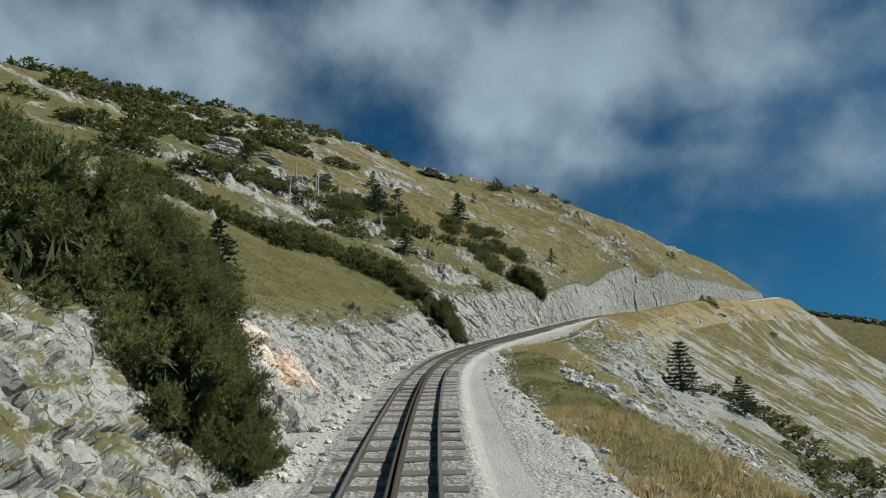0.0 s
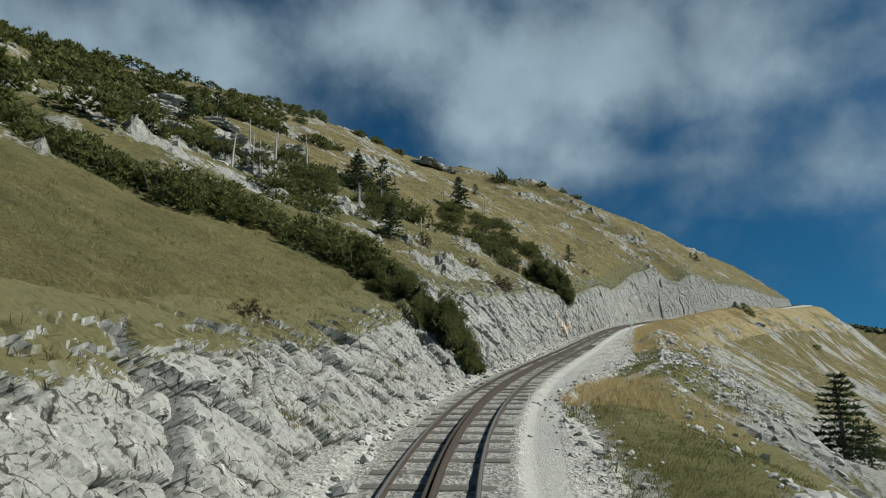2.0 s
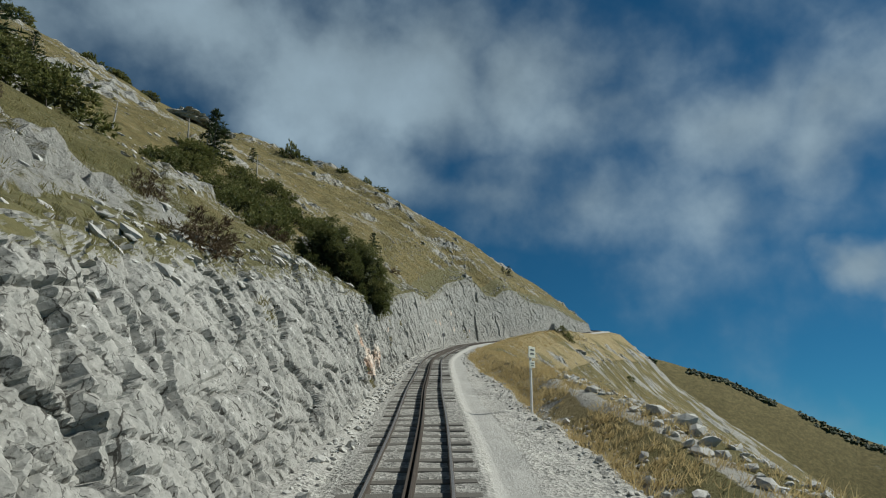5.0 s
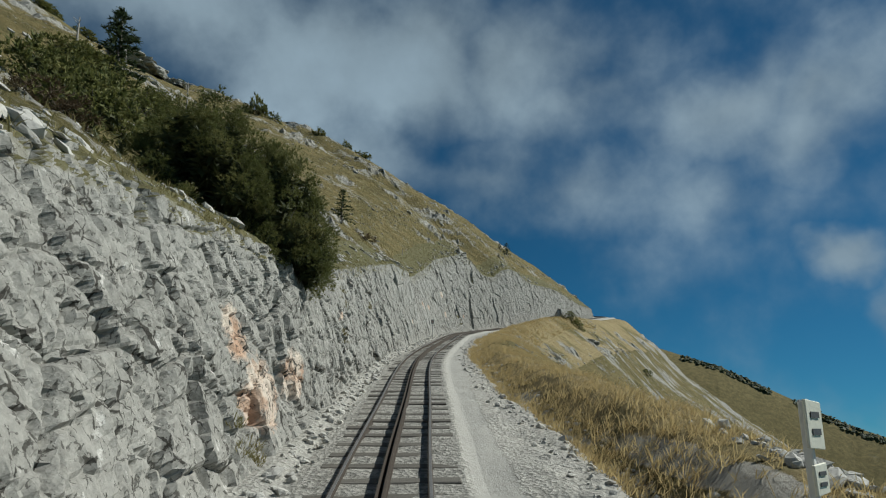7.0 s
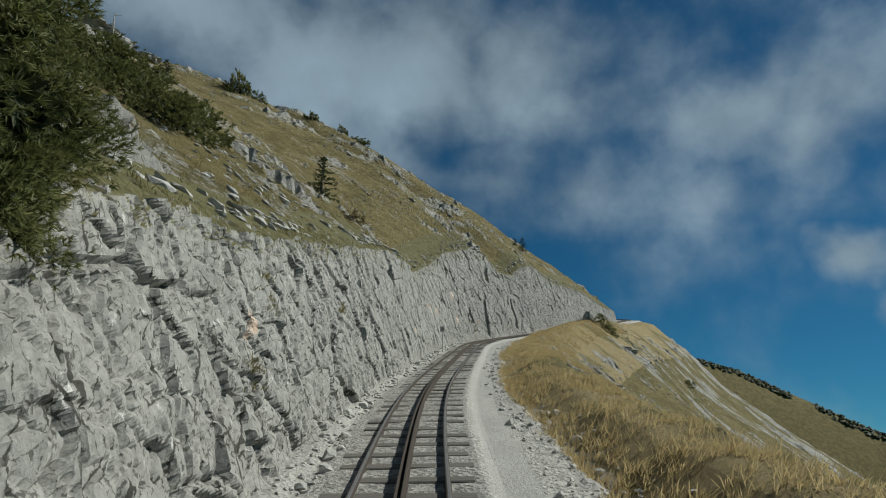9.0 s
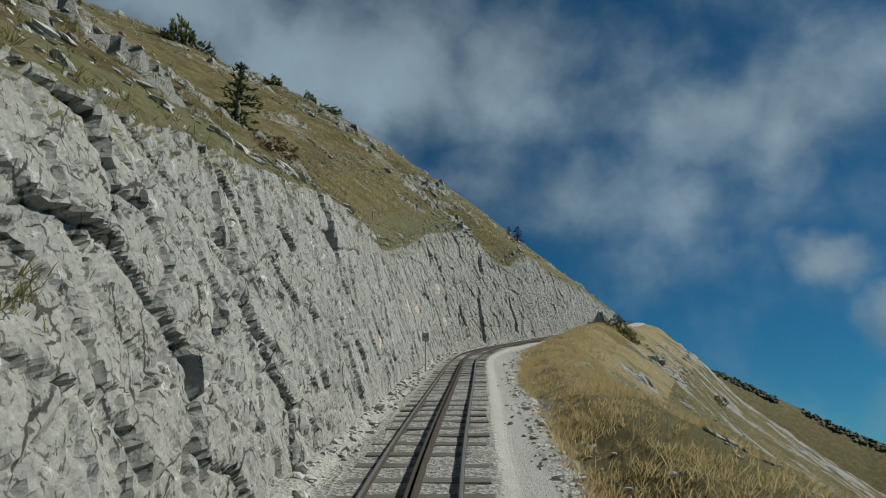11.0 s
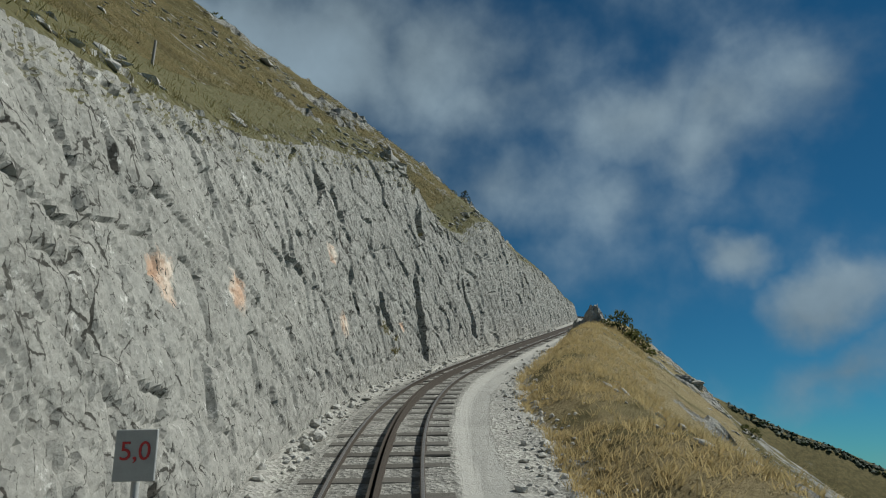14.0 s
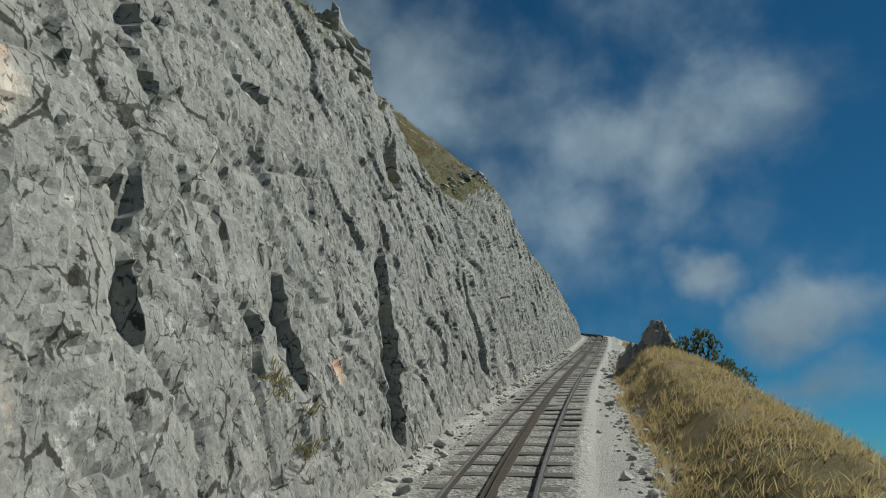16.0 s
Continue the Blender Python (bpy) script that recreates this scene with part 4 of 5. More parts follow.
NEAR_LABEL = "dense dark green dwarf pine overhanging the pale rock cutting"
MID_LABEL = "spreading dark green dwarf mountain pine on the grassy slope"
near_pines = [make_pine(41 + i, 5400, 12, 0.050, 0.0032, NEAR_LABEL) for i in range(2)]
tall_pine = make_pine(45, 8200, 12, 0.050, 0.0034, NEAR_LABEL, 1.9)
mid_pines = [make_pine(51 + i, 560, 6, 0.10, 0.019, MID_LABEL) for i in range(4)]
far_pines = [make_pine(61 + i, 160, 6, 0.22, 0.048, "low dwarf pine scrub high on the hillside") for i in range(3)]
brown_shrub = make_pine(67, 420, 5, 0.16, 0.012, "low brown shrub with thin bare twigs among the grass")
for o in brown_shrub.children:
    if "foliage" in o.name:
        o.data.materials.clear()
        o.data.materials.append(BROWN)
spruces = [make_spruce(71, "small dark spruce with drooping boughs on the hillside"), make_spruce(72, "thin weather-beaten spruce with gaps between its boughs", 12, 0.35)]
snags = [make_snag(81 + i, "bleached dead tree trunk with broken branch stubs") for i in range(3)]

# overhanging bushes close to the line: station, offset, half-width, height
for s, u, r, h in ((11.2, -3.6, 1.0, 1.9), (11.6, -4.7, 1.2, 1.9), (9.8, -3.1, 1.1, 1.8), (9.0, -2.9, 1.2, 1.7), (10.1, -3.9, 1.3, 2.2), (10.2, -5.6, 2.2, 2.5), (8.4, -5.2, 1.9, 2.3), (13.0, -8.6, 2.0, 1.9), (7.4, -8.6, 2.1, 2.2), (16.5, -11, 1.8, 1.6), (9.4, -2.3, 0.9, 1.2), (8.9, -2.0, 0.8, 1.0), (10.5, -4.8, 1.4, 1.9), (9.8, -4.2, 1.5, 1.9), (12.3, -6.2, 1.6, 1.6), (11, -7, 1.8, 1.9), (9.5, -7, 1.9, 2.0), (35.0, -1.9, 0.7, 0.9), (34.8, -4.2, 1.2, 1.4), (60.8, -6.2, 1.4, 1.6), (61.6, -7.8, 1.5, 1.4), (34.6, -3.1, 1.25, 1.8), (35.4, -2.4, 1.1, 1.5), (35.0, -2.9, 1.3, 1.85), (35.2, -5.0, 1.2, 1.4), (61.6, -2.7, 1.3, 2.5), (62.1, -2.5, 1.1, 1.9), (60.9, -3.9, 1.6, 2.5)):
    kind = tall_pine if h / r > 1.5 else (near_pines if u > -5.3 or s < 20 else mid_pines)[rng.randrange(2)]
    tagged(place(kind, s, u, r, h / 1.75 if kind is tall_pine else h, 0.35 if s < 50 else 0.05), group="dwarf pines beside the line")
# pine belt on the slope
BELT = [(31.2, -11.3), (32.2, -11.0), (33.2, -10.6), (34.2, -9.6), (34.9, -8.3), (35.4, -7.0), (35.8, -6.0), (27, -17), (28.5, -16.7), (30.5, -17.0), (30.5, -14.4), (30.4, -12.4), (31.6, -11.8), 
        (64.3, -12.5), (68.3, -10.8), (73, -10.9), (77.8, -10.8), (72.8, -15.5), (75.7, -12.9), (76.2, -10.2), (76.8, -8.4), (78.2, -14.8), (79.1, -13.3), (81.8, -13.1), (79, -9.4), (66, -8.2), (67, -10.5)]
for s, u in BELT:
    for k in range(3 if s < 40 else 2):
        r = rng.uniform(1.15, 1.65)
        tagged(place(mid_pines[rng.randrange(4)], s + rng.uniform(-0.7, 0.7), u + rng.uniform(-0.7, 0.7), r, r * rng.uniform(0.75, 0.95), 0.25), group="dwarf pines of the belt")
SCRUB = [(42.5, -14.3), (50.6, -17), (50.8, -14), (60.2, -16.8), (75.8, -16.3), (53.8, -22.4), (51.3, -18), (53.1, -12.6), (35.4, -27.2), (50.4, -35.7), (38.3, -23), (45.3, -23.5), (44, -20.7), (93, -60), (99, -46),
         (101, -43), (35, -32), (65, -56), (78, -64), (78, -43), (75, -35), (43, -36), (56, -19), (58, -15), (46, -17), (62, -20)]
for s, u in SCRUB:
    for k in range(3):
        r = rng.uniform(1.2, 2.2)
        tagged(place((mid_pines if u > -24 else far_pines)[rng.randrange(3)], s + rng.uniform(-2.4, 2.4), u + rng.uniform(-1.6, 1.6), r, r * rng.uniform(0.6, 0.85), 0.25), group="dwarf pines of the upper slope")
n = 0
while n < 180:
    s, u = rng.uniform(18, 100), -rng.uniform(15, 74)
    if s > 62 and u > -32 - (s - 62) * 0.4:
        continue
    if noise.noise(Vector((s / 8, u / 13, 0.5)))*1.3 + rng.gauss(0, 0.12) < 0.05:
        continue
    r = rng.uniform(1.2, 2.6)
    tagged(place(far_pines[rng.randrange(3)], s, u, r, r * rng.uniform(0.5, 0.8), 0.3), group="dwarf pines of the upper slope")
    n += 1
for s, u, r, h in ((48.4, -4.0, 0.8, 0.75), (47.7, -3.8, 0.6, 0.55), (50.5, -6.2, 0.55, 0.75), (48, -8.4, 0.5, 1.1), (25.8, -4.1, 0.45, 0.4), (66.5, -4.6, 0.7, 0.5), (70, -9, 0.8, 0.6), (58.5, -5.6, 0.8, 0.6), (85.5, -4.6, 0.6, 0.5)):
    tagged(place(brown_shrub, s, u, r, h, 0.1), group="brown shrubs above the cutting")
# bushes and trees on the skyline, below the line and at the spur
for s, u, r, h in ((109.5, -30.5, 1.7, 3.0), (111.0, -29.6, 1.3, 1.3), (121.9, -31, 1.2, 1.3), (123.5, -27.3, 1.0, 1.4), (124.6, -25.4, 1.5, 0.9), (106, -38, 1.0, 1.2), (97.5, -45.5, 1.2, 1.6), (85, -47, 1.4, 1.2), (67.5, -50, 1.8, 1.8)):
    tagged(place(far_pines[0], s, u, r, h, 0.3), "lone dark pine bush on the skyline", group="skyline bushes")
for s, u, r, h in ((46.1, 11.2, 1.3, 0.9), (46.6, 12.6, 1.5, 1.0), (45.9, 13.9, 1.6, 1.1), (44.5, 14.4, 1.6, 1.1), (43.1, 14.9, 1.6, 1.1), (39, 14.8, 1.5, 1.1), (36, 14.5, 1.5, 1.0), (33.7, 15.1, 1.6, 1.1), (43, 18, 1.8, 1.2), (40, 16.6, 1.7, 1.2), (46, 18.5, 1.7, 1.2), (124.6, 4.4, 1.2, 1.5), (124.2, 5.3, 1.0, 1.1), (133, 11, 1.0, 0.8)):
    tagged(place(mid_pines[1], s, u, r, h, 0.25), "dark dwarf pine on the slope below the line", group="dwarf pines below the line")
for s, u, h in ((39.6, 9.6, 2.9), (42.0, 12.8, 2.2), (38.9, 10.1, 1.4), (45.4, -9.4, 2.2), (55, -14.2, 3.4), (77.5, -16.4, 4.2), (56, -17, 3.2), (137.6, -7.9, 1.9), (136.8, -8.6, 1.1), (88, -6.8, 2.4), (100, -25, 2.0), (72, -26, 2.6), (58, -33, 3.0), (49, -28, 2.6)):
    tagged(place(spruces[rng.randrange(2)], s, u, h * 1.25, h, 0.05, lean=0.04), group="spruces on the slopes")
tagged(place(spruces[0], 17.9, -5.8, 2.5, 2.0, 0.15), "bushy dark young spruce standing in the meadow", group="spruces on the slopes")
for s, u, h in ((44.8, -17.9, 2.6), (47, -18.4, 2.9), (50, -20.5, 2.8), (48.7, -13, 2.0), (49.4, -13.3, 1.7), (54.5, -14.1, 2.6), (76.2, -17.6, 2.6), (77.4, -16.9, 2.2), (78, -16.2, 2.0), (79, -17.5, 2.4), (46, -19.5, 2.2), (52, -19, 3.0), (43.5, -19, 2.4), (49, -22, 2.7), (66, -18, 2.2), (68, -17.2, 1.8), (48, -8.5, 1.8), (83, -15.5, 2.2)):
    tagged(place(snags[rng.randrange(3)], s, u, h, h, 0.05, lean=0.06), group="dead trees on the slope")
for proto in [tall_pine, brown_shrub] + near_pines + mid_pines + far_pines + spruces + snags:      # the models themselves leave the scene
    for o in [*proto.children_recursive, proto]:
        bpy.data.objects.remove(o)


# ---- stones ----
def stone_shapes(rg, count, fine=1):
    """Angular broken stones of unit size."""
    bm = bmesh.new()
    bmesh.ops.create_icosphere(bm, subdivisions=fine, radius=1)
    base = np.array([tuple(v.co) for v in bm.verts])
    faces = np.array([[v.index for v in f.verts] for f in bm.faces])
    bm.free()
    if fine > 1:         # split along flat breaks
        out = []
        for k in range(count):
            q = base * np.array((rg.uniform(0.8, 1.2), rg.uniform(0.65, 1.0), rg.uniform(0.5, 0.75)))
            for _ in range(7):
                w = np.array((rg.gauss(0, 1), rg.gauss(0, 1), rg.gauss(0, 0.8)))
                w /= np.linalg.norm(w)
                over = q @ w - rg.uniform(0.42, 0.7)
                q = q - np.clip(over, 0, None)[:, None] * w
            out.append(q * (1 + 0.10 * vnoise(q + k * 7.7, 0.35, k)[:, None]))
        return out, faces
    return [base * (1 + np.array([[rg.uniform(-0.35, 0.3)] for _ in base])) * np.array((rg.uniform(0.7, 1.2), rg.uniform(0.6, 1.0), rg.uniform(0.4, 0.75))) for _ in range(count)], faces


def down_slope(p, rg):
    """Turn of a slab that lies along the fall of the slope."""
    k = int(np.argmin(np.hypot(LINE[:, 0] - p[0], LINE[:, 1] - p[1])))
    return Matrix.Rotation(HEAD[k] + rg.gauss(0, 0.22), 3, "Z") @ Euler((rg.uniform(-0.3, 0.3), 0.52 + rg.gauss(0, 0.15), 0)).to_matrix()


def scatter(name, places, sizes, label, category, seed, mat=None, sink=0.25, slabs=False):
    rg = random.Random(seed)
    shapes, faces = stone_shapes(rg, 24)
    v, f = [], []
    n = 0
    for p, k in zip(places, sizes):
        a = rg.uniform(0, 6.283)
        R = np.array(Euler((rg.uniform(-0.4, 0.4), rg.uniform(-0.4, 0.4), a)).to_matrix())
        long = np.ones(3)
        if slabs:
            R, long = np.array(down_slope(p, rg)), np.array((rg.uniform(1.0, 1.7), 0.85, 0.7))
        q = (shapes[rg.randrange(24)] * long) @ R.T * k + np.array(p) + np.array((0, 0, k * (0.45 - sink)))
        v.append(q)
        f.append(faces + n)
        n += len(q)
    return tagged(mesh_object(name, np.concatenate(v), np.concatenate(f), mat or STONE), label, category, kind="stuff")


rg = random.Random(91)
pl, sz = [], []
while len(pl) < 6500:
    s = rg.uniform(-2, 140)
    u = float(np.interp(s, EDGE_S, EDGE_U)) + rg.choice((rg.gauss(-0.2, 0.25), rg.gauss(0.05, 0.3), rg.uniform(-0.6, 0.4)))
    left = rg.random() < 0.33
    if left:
        u = -1.0 - 0.5 * rg.random() ** 0.6
    k = min((0.042 if left else 0.03) * math.exp(rg.gauss(0, 0.55)), 0.16)
    pl.append(tuple(spot(s, u))), sz.append(k)
scree, scree_size = [], []
while len(scree) < 3000:
    s, u = rg.uniform(18, 64), 4.2 + rg.random() ** 1.3 * 11
    p = spot(s, u)
    if noise.noise(Vector((s / 5, u / 6, 2.5))) + rg.gauss(0, 0.15) < 0.08:
        continue
    scree.append(tuple(p)), scree_size.append(min(0.07 * math.exp(rg.gauss(0, 0.5)), 0.28))
scatter("limestone_scree", scree, scree_size, "pale loose limestone scree on the slope below the line", "scree", 94)
scatter("track_side_rubble", pl, sz, "loose pale limestone rubble along the edges of the gravel bench", "rubble", 92)
pl, sz = [], []
while len(pl) < 6500:
    s = rg.uniform(5, 185) if rg.random() < 0.5 else rg.uniform(75, 145)
    u = -3.0 - rg.uniform(0.3, 6.6) ** 2 * 0.9 if rg.random() < 0.65 else rg.uniform(4, 26)
    if u > 0 and s > 135 or 8 < s < 37 and -16 < u < 0:
        continue
    p = spot(s, u)
    if noise.fractal(Vector((p.x / 7, p.y / 7, p.z / 3.5)), 1.0, 2.0, 3) + rg.gauss(0, 0.12) < 0.02:
        continue
    pl.append(tuple(p)), sz.append(min((0.09 if s < 75 else 0.075) * math.exp(rg.gauss(0, 0.55)), 0.17 if u > -9 else 0.45))
for s, z in [(rg.uniform(37, 135), rg.gauss(0, 0.4)) for _ in range(900)]:      # broken rim of the cutting
    p = spot(s, FOOT - float(np.interp(s, LEAN_S, LEAN_K)) * float(np.interp(s, CUT_S, CUT_H)) - 0.45 - abs(z))
    if noise.noise(Vector((s / 3, 1.5, 0.5))) > -0.1:
        pl.append(tuple(p)), sz.append(min((0.085 if s < 75 else 0.07) * math.exp(rg.gauss(0, 0.5)), 0.22))
eye_line = along(np.arange(0, 130, 4.0))
big = [i for i in range(len(pl)) if sz[i] > 0.15 and np.hypot(*(eye_line[:, :2] - np.array(pl[i][:2])).T).min() < 16][:260]
rb = random.Random(97)
shapes, faces = stone_shapes(rb, 16, 2)
blocks = [mesh_object("boulder", q, faces, ROCK_LIGHT) for q in shapes]
for i in big:
    ob = new("boulder", blocks[rb.randrange(16)].data)
    k = sz[i]
    ob.matrix_world = Matrix.Translation(Vector(pl[i]) + Vector((0, 0, -0.18 * k))) @ down_slope(pl[i], rb).to_4x4() @ Matrix.Diagonal((k * rb.uniform(0.9, 1.4), k * 0.85, k * 0.7, 1))
    tagged(ob, "angular pale limestone boulder lying in the mountain grass", "boulder", "boulders on the slopes")
for ob in blocks:
    bpy.data.objects.remove(ob)
taken = set(big)
small = [i for i in range(len(pl)) if i not in taken]
pl, sz = [pl[i] for i in small], [sz[i] for i in small]
scatter("hillside_stones", pl, sz, "pale weathered limestone slabs showing through the mountain grass", "stones", 96, slabs=True)


# ---- grass ----
def grass(name, clumps, blades, length, mat, label, seed):
    rg = np.random.RandomState(seed)
    c = np.repeat(np.array(clumps), blades, 0)
    n = len(c)
    a = rg.uniform(0, 2 * np.pi, n)
    ln = length * rg.uniform(0.55, 1.3, n) * np.repeat(rg.uniform(0.6, 1.25, len(clumps)), blades)
    lean = rg.normal(0, 0.8, (n, 2)) + np.array((0.3, -0.5))
    base = c + np.concatenate([rg.normal(0, 0.05, (n, 2)), np.zeros((n, 1))], 1) - np.array((0, 0, 0.03))
    tip = base + np.concatenate([lean, np.ones((n, 1))], 1) * ln[:, None] / np.sqrt(1 + (lean ** 2).sum(1))[:, None]
    mid = base + (tip - base) * 0.55 + np.array((0, 0, 1)) * (ln * 0.10)[:, None]
    w = np.stack([np.cos(a), np.sin(a), 0 * a], 1) * (0.0045 + 0.003 * rg.random(n))[:, None]
    v = np.stack([base - w, base + w, mid + w * 0.7, mid - w * 0.7, tip], 1).reshape(-1, 3)
    i = np.arange(n)[:, None] * 5
    tri = np.concatenate([i + np.array([[0, 1, 2]]), i + np.array([[0, 2, 3]]), i + np.array([[3, 2, 4]])])
    return tagged(mesh_object(name, v, tri, mat), label, "grass", kind="stuff")


rg = random.Random(101)
straw, green = [], []
while len(straw) < 13000:
    s = rg.uniform(2, 132)
    u = float(np.interp(s, EDGE_S, EDGE_U)) - 0.1 + rg.random() ** 1.5 * 4.0
    p = spot(s, u)
    m = noise.noise(Vector((p.x / 1.6, p.y / 1.6, 0.5)))
    if m + rg.gauss(0, 0.25) < -0.15:
        continue
    (green if noise.noise(Vector((p.x / 6, p.y / 6, 7.5))) > (-0.3 if s < 45 else 0.5) else straw).append(tuple(p))
edge = []
while len(edge) < 6500:
    s = rg.uniform(0, 128)
    w = rg.random() ** 1.6 * 7
    u = FOOT - float(np.interp(s, LEAN_S, LEAN_K)) * float(np.interp(s, CUT_S, CUT_H)) - 0.3 - w
    p = spot(s, u)
    if noise.noise(Vector((p.x / 2.2, p.y / 2.2, 3.5))) + rg.gauss(0, 0.25) < -0.1:
        continue
    edge.append(tuple(p))
ledges = []
for s, h in ((5.5, 1.2), (8.0, 0.9), (17.5, 1.0), (23.5, 0.8), (24.5, 0.5), (30, 1.1), (38.5, 2.4), (49, 2.6), (57.4, 1.0), (57.9, 0.8), (67.2, 1.5), (68.4, 2.3), (74, 2.2), (106.6, 1.6), (107.0, 0.9), (113, 5.9)):
    for _ in range(22):
        a = s + rg.gauss(0, 0.16)
        ledges.append(tuple(spot(a, FOOT - float(np.interp(a, LEAN_S, LEAN_K)) * (h + rg.gauss(0, 0.12)) - 0.08)))
grass("grass_on_ledges", ledges, 9, 0.13, TAWNY, "tufts of olive grass rooted on ledges of the cutting", 114)
grass("dry_grass_on_verge", straw, 11, 0.21, STRAW, "long straw-coloured grass leaning over the verge", 111)
grass("green_grass_on_verge", green, 8, 0.12, GREEN, "short olive-green grass on the verge", 112)
grass("grass_above_cutting", edge, 7, 0.15, TAWNY, "dry tufts of grass along the top of the cutting", 113)


# ---- marker boards and the rock at the spur ----
def box(bm, size, at_):
    m = Matrix.Translation(at_) @ Matrix.Diagonal((*size, 1))
    return bmesh.ops.create_cube(bm, size=1, matrix=m)


def build_sign():
    p = spot(53.3, 2.7)
    a = float(np.interp(53.3, STATION, HEAD))
    sign = tagged(new("gradient_post"), "slim white post with two small boards on the verge", "signpost")
    sign.matrix_world = Matrix.Translation(p) @ Euler((0.0, 0.03, a + 0.7)).to_matrix().to_4x4()
    bm = bmesh.new()
    box(bm, (0.05, 0.05, 1.75), (0, 0, 0.77))
    bmesh.ops.bevel(bm, geom=bm.edges[:], offset=0.006, segments=1, affect="EDGES")
    part("post", bm, PAINT, sign)
    for z, w, h, t in ((1.50, 0.26, 0.28, 0.05), (1.19, 0.21, 0.17, -0.06)):
        bm = bmesh.new()
        box(bm, (w, 0.02, h), (0.01, -0.04, z))
        bmesh.ops.rotate(bm, verts=bm.verts, cent=(0, 0, z), matrix=Matrix.Rotation(t, 3, "Y"))
        bmesh.ops.bevel(bm, geom=bm.edges[:], offset=0.004, segments=1, affect="EDGES")
        brd = part("board", bm, BOARD, sign)
        for k in (0.2, -0.15):
            bm = bmesh.new()
            box(bm, (w * 0.55, 0.004, h * 0.13), (0.01, -0.054, z + k * h))
            part("marking", bm, DARKPAINT, brd)


def plain(name, col, rough=0.7):
    g = Graph(name)
    return g.done(g.mix(g.noise(12, 5), col, tuple(c * 0.72 for c in col)), rough, g.bump(g.noise(40, 4), 0.003))


PAINT, BOARD, DARKPAINT = plain("white_paint", (0.75, 0.74, 0.70)), plain("cream_board", (0.78, 0.76, 0.62)), plain("dark_marking", (0.08, 0.08, 0.08))
build_sign()


def build_stake(s, u, h):
    p = spot(s, u)
    stake = tagged(new("marker_stake"), "short pale wooden stake in the grass above the cutting", "stake")
    tube("shaft", [Vector((0, 0, -0.1)), Vector((0.02, 0, h))], (0.03, 0.026), DEAD, stake)
    stake.matrix_world = Matrix.Translation(p)


build_stake(99.0, -4.6, 0.5)


def crag_thing(name, s, u, size, seed, label, sink=0.3, turn=0.0, taper=0.0):
    """A single outcrop or block of limestone."""
    th = np.linspace(0, 2 * np.pi, 40, endpoint=False)
    ph = np.linspace(-0.5, np.pi / 2, 22)
    T, Pp = np.tile(th, len(ph)), np.repeat(ph, len(th))
    p = np.stack([np.cos(T) * np.cos(Pp), np.sin(T) * np.cos(Pp), np.sin(Pp)], 1)
    r = 1 + 0.30 * crag(p, 0.7, seed, 0.08) + 0.14 * crag(p, 0.3, seed + 5, 0.1)
    v = p * r[:, None] * np.array(size)
    v[:, :2] *= (1 - taper * np.clip(v[:, 2:] / size[2], 0, 1))
    f = []
    for i in range(len(ph) - 1):
        for j in range(len(th)):
            f.append((i * len(th) + j, i * len(th) + (j + 1) % len(th), (i + 1) * len(th) + (j + 1) % len(th), (i + 1) * len(th) + j))
    ob = mesh_object(name, v, f, ROCK_LIGHT)
    ob.matrix_world = Matrix.Translation(spot(s, u) - Vector((0, 0, sink))) @ Euler((0, 0, turn)).to_matrix().to_4x4()
    return tagged(ob, label, "rock")


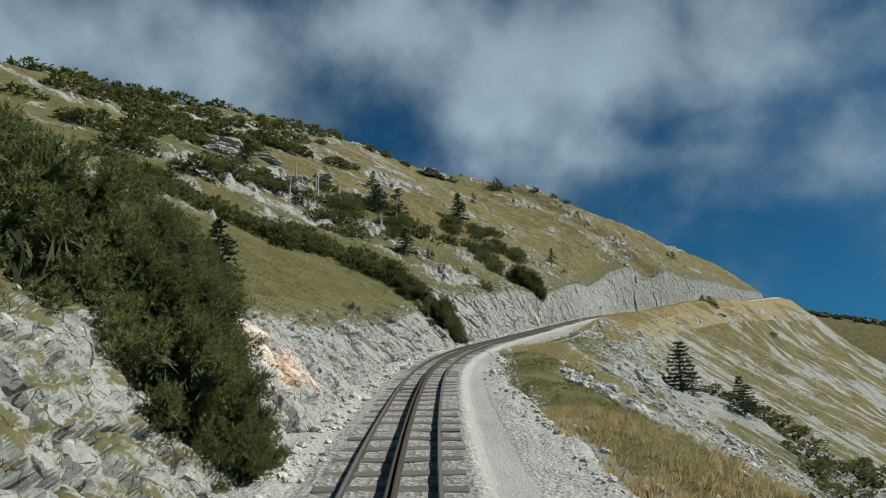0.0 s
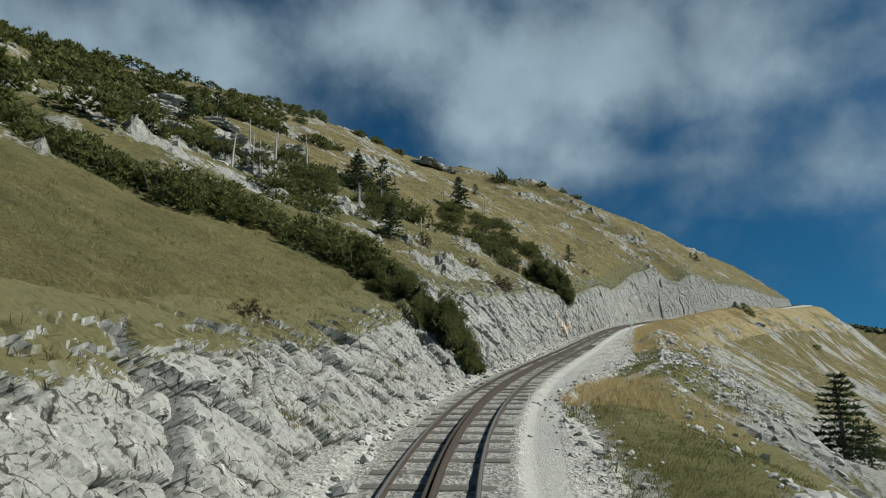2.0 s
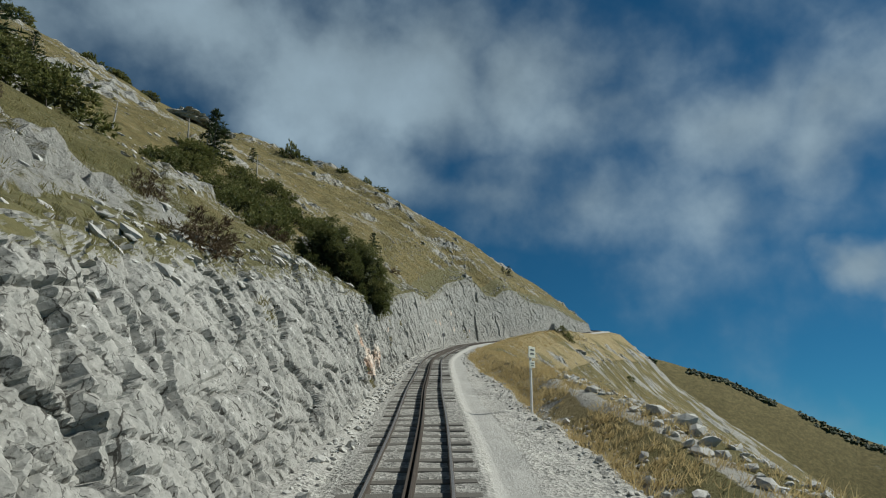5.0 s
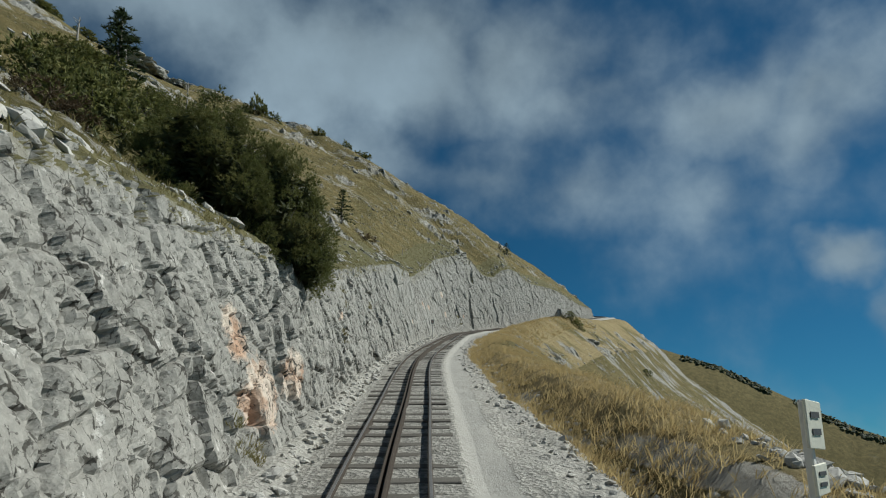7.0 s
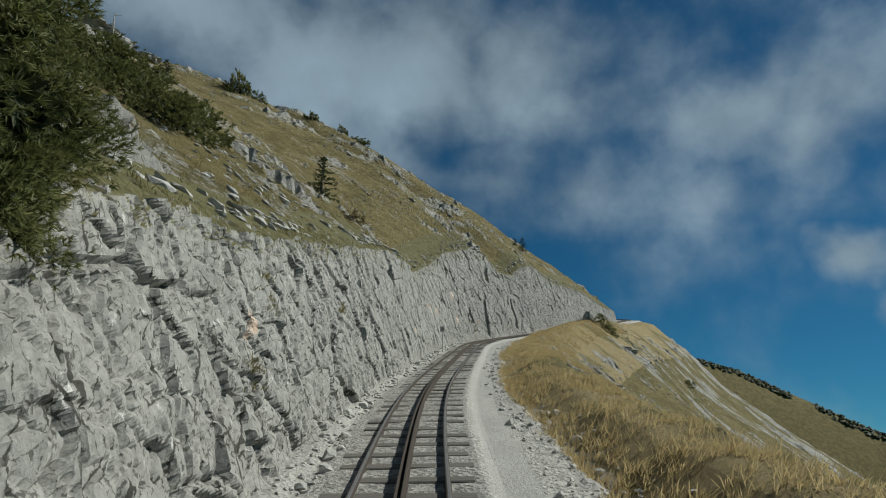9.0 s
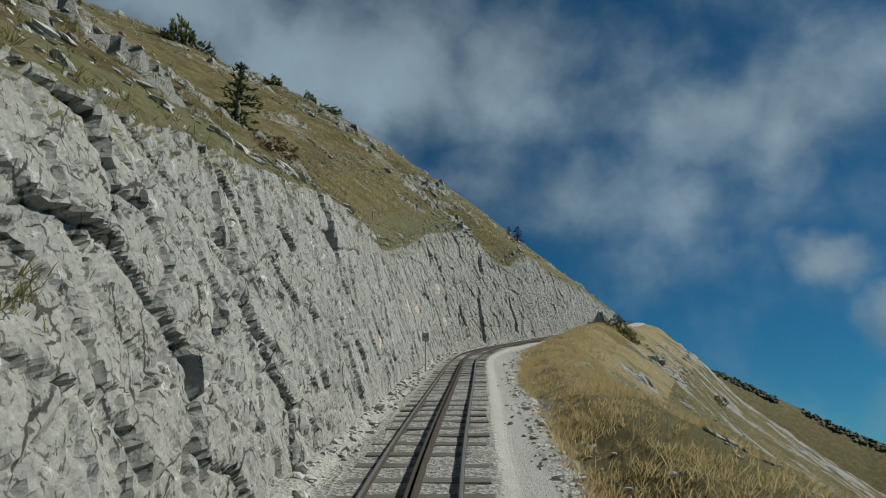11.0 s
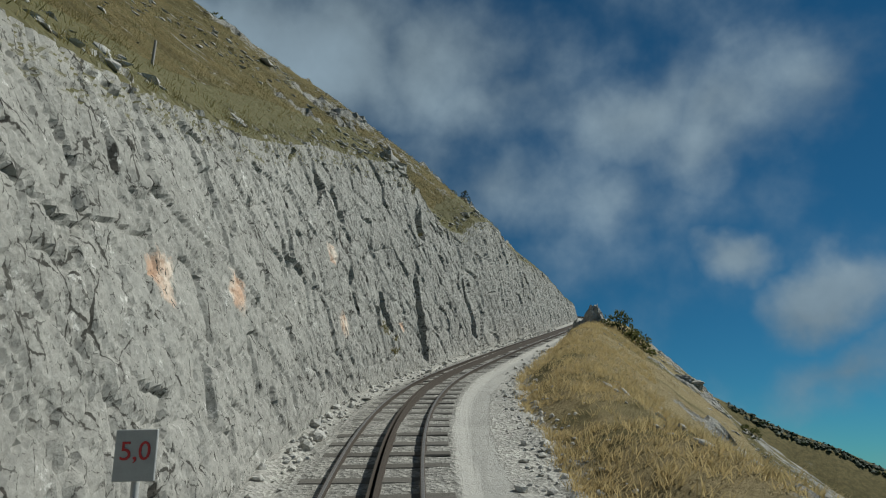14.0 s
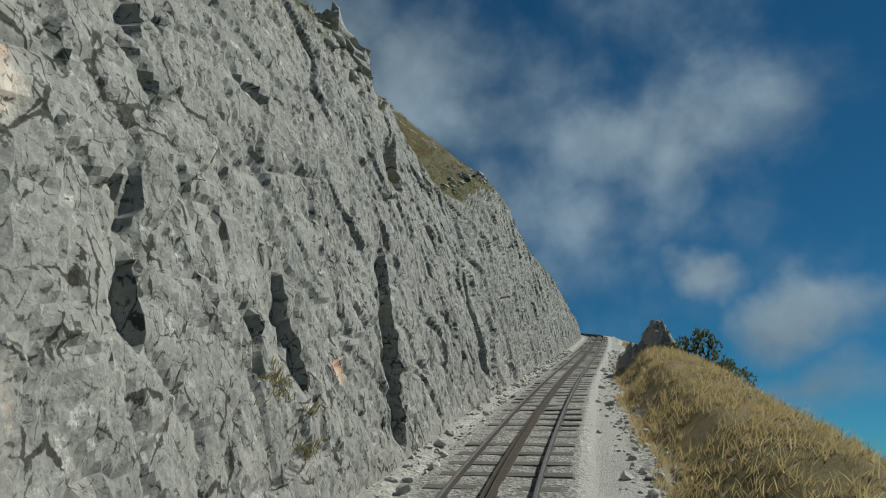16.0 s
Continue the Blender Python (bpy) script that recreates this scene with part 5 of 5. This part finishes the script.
crag_thing("rock_outcrop", 124.9, 3.2, (0.9, 0.8, 1.25), 401, "jagged pale limestone pinnacle on the grassy shoulder", 0.3, 1.4, 0.55)
crag_thing("rock_outcrop", 124.6, 2.4, (0.7, 0.8, 0.8), 405, "jagged pale limestone pinnacle on the grassy shoulder", 0.3, 0.2, 0.5)
crag_thing("rock_outcrop", 122.0, 7.2, (0.6, 1.0, 0.5), 409, "pale limestone rib below the grassy shoulder", 0.3, 0.5)
crag_thing("rock_outcrop", 112.5, -4.0, (0.7, 1.5, 0.7), 413, "large grey limestone block leaning out at the top of the cutting", 0.45, -0.6)
for i, (s, u, k) in enumerate(((46.4, -21.7, 1.7), (48, -20.8, 1.3), (52, -33, 2.0), (50, -31.5, 1.5), (45, -25, 1.2), (55, -30, 1.3), (60, -26, 1.3), (103, -40, 2.4), (104.4, -38.6, 2.0), (105.2, -37, 1.4), (33, -42, 2.2), (70, -24, 1.2), (63, -22.5, 1.0))):
    crag_thing("rock_outcrop", s, u, (k * 1.3, k, k * 0.55), 420 + i * 3, "pale limestone outcrop standing out of the scrub", 0.2 * k, i * 1.3)


def build_speed_board():
    p = spot(92.5, -1.2)
    a = float(np.interp(92.5, STATION, HEAD))
    sign = tagged(new("speed_board"), "small grey board with red figures on a short post", "signpost")
    sign.matrix_world = Matrix.Translation(p) @ Euler((0.0, 0.0, a)).to_matrix().to_4x4()
    tube("post", [Vector((0, 0, -0.1)), Vector((0, 0, 1.3))], (0.025, 0.025), GREYPAINT, sign)
    bm = bmesh.new()
    box(bm, (0.24, 0.02, 0.29), (0, -0.035, 1.2))
    bmesh.ops.bevel(bm, geom=bm.edges[:], offset=0.004, segments=1, affect="EDGES")
    board = part("board", bm, GREYPAINT, sign)
    text = bpy.data.curves.new("figures", "FONT")
    text.body, text.size, text.extrude, text.align_x, text.align_y = "5,0", 0.15, 0.002, "CENTER", "CENTER"
    shown = bpy.data.objects.new("figures", text)
    scene.collection.objects.link(shown)
    me = bpy.data.meshes.new_from_object(shown.evaluated_get(bpy.context.evaluated_depsgraph_get()))
    bpy.data.objects.remove(shown)
    me.transform(Matrix.Translation((0, -0.048, 1.22)) @ Matrix.Rotation(math.pi / 2, 4, "X"))
    me.materials.clear()
    me.materials.append(REDPAINT)
    figures = new("figures", me)
    figures.parent = board
    figures["label"] = "faded red figures"


GREYPAINT, REDPAINT = plain("grey_board", (0.42, 0.42, 0.40)), plain("red_marking", (0.50, 0.05, 0.05))
build_speed_board()
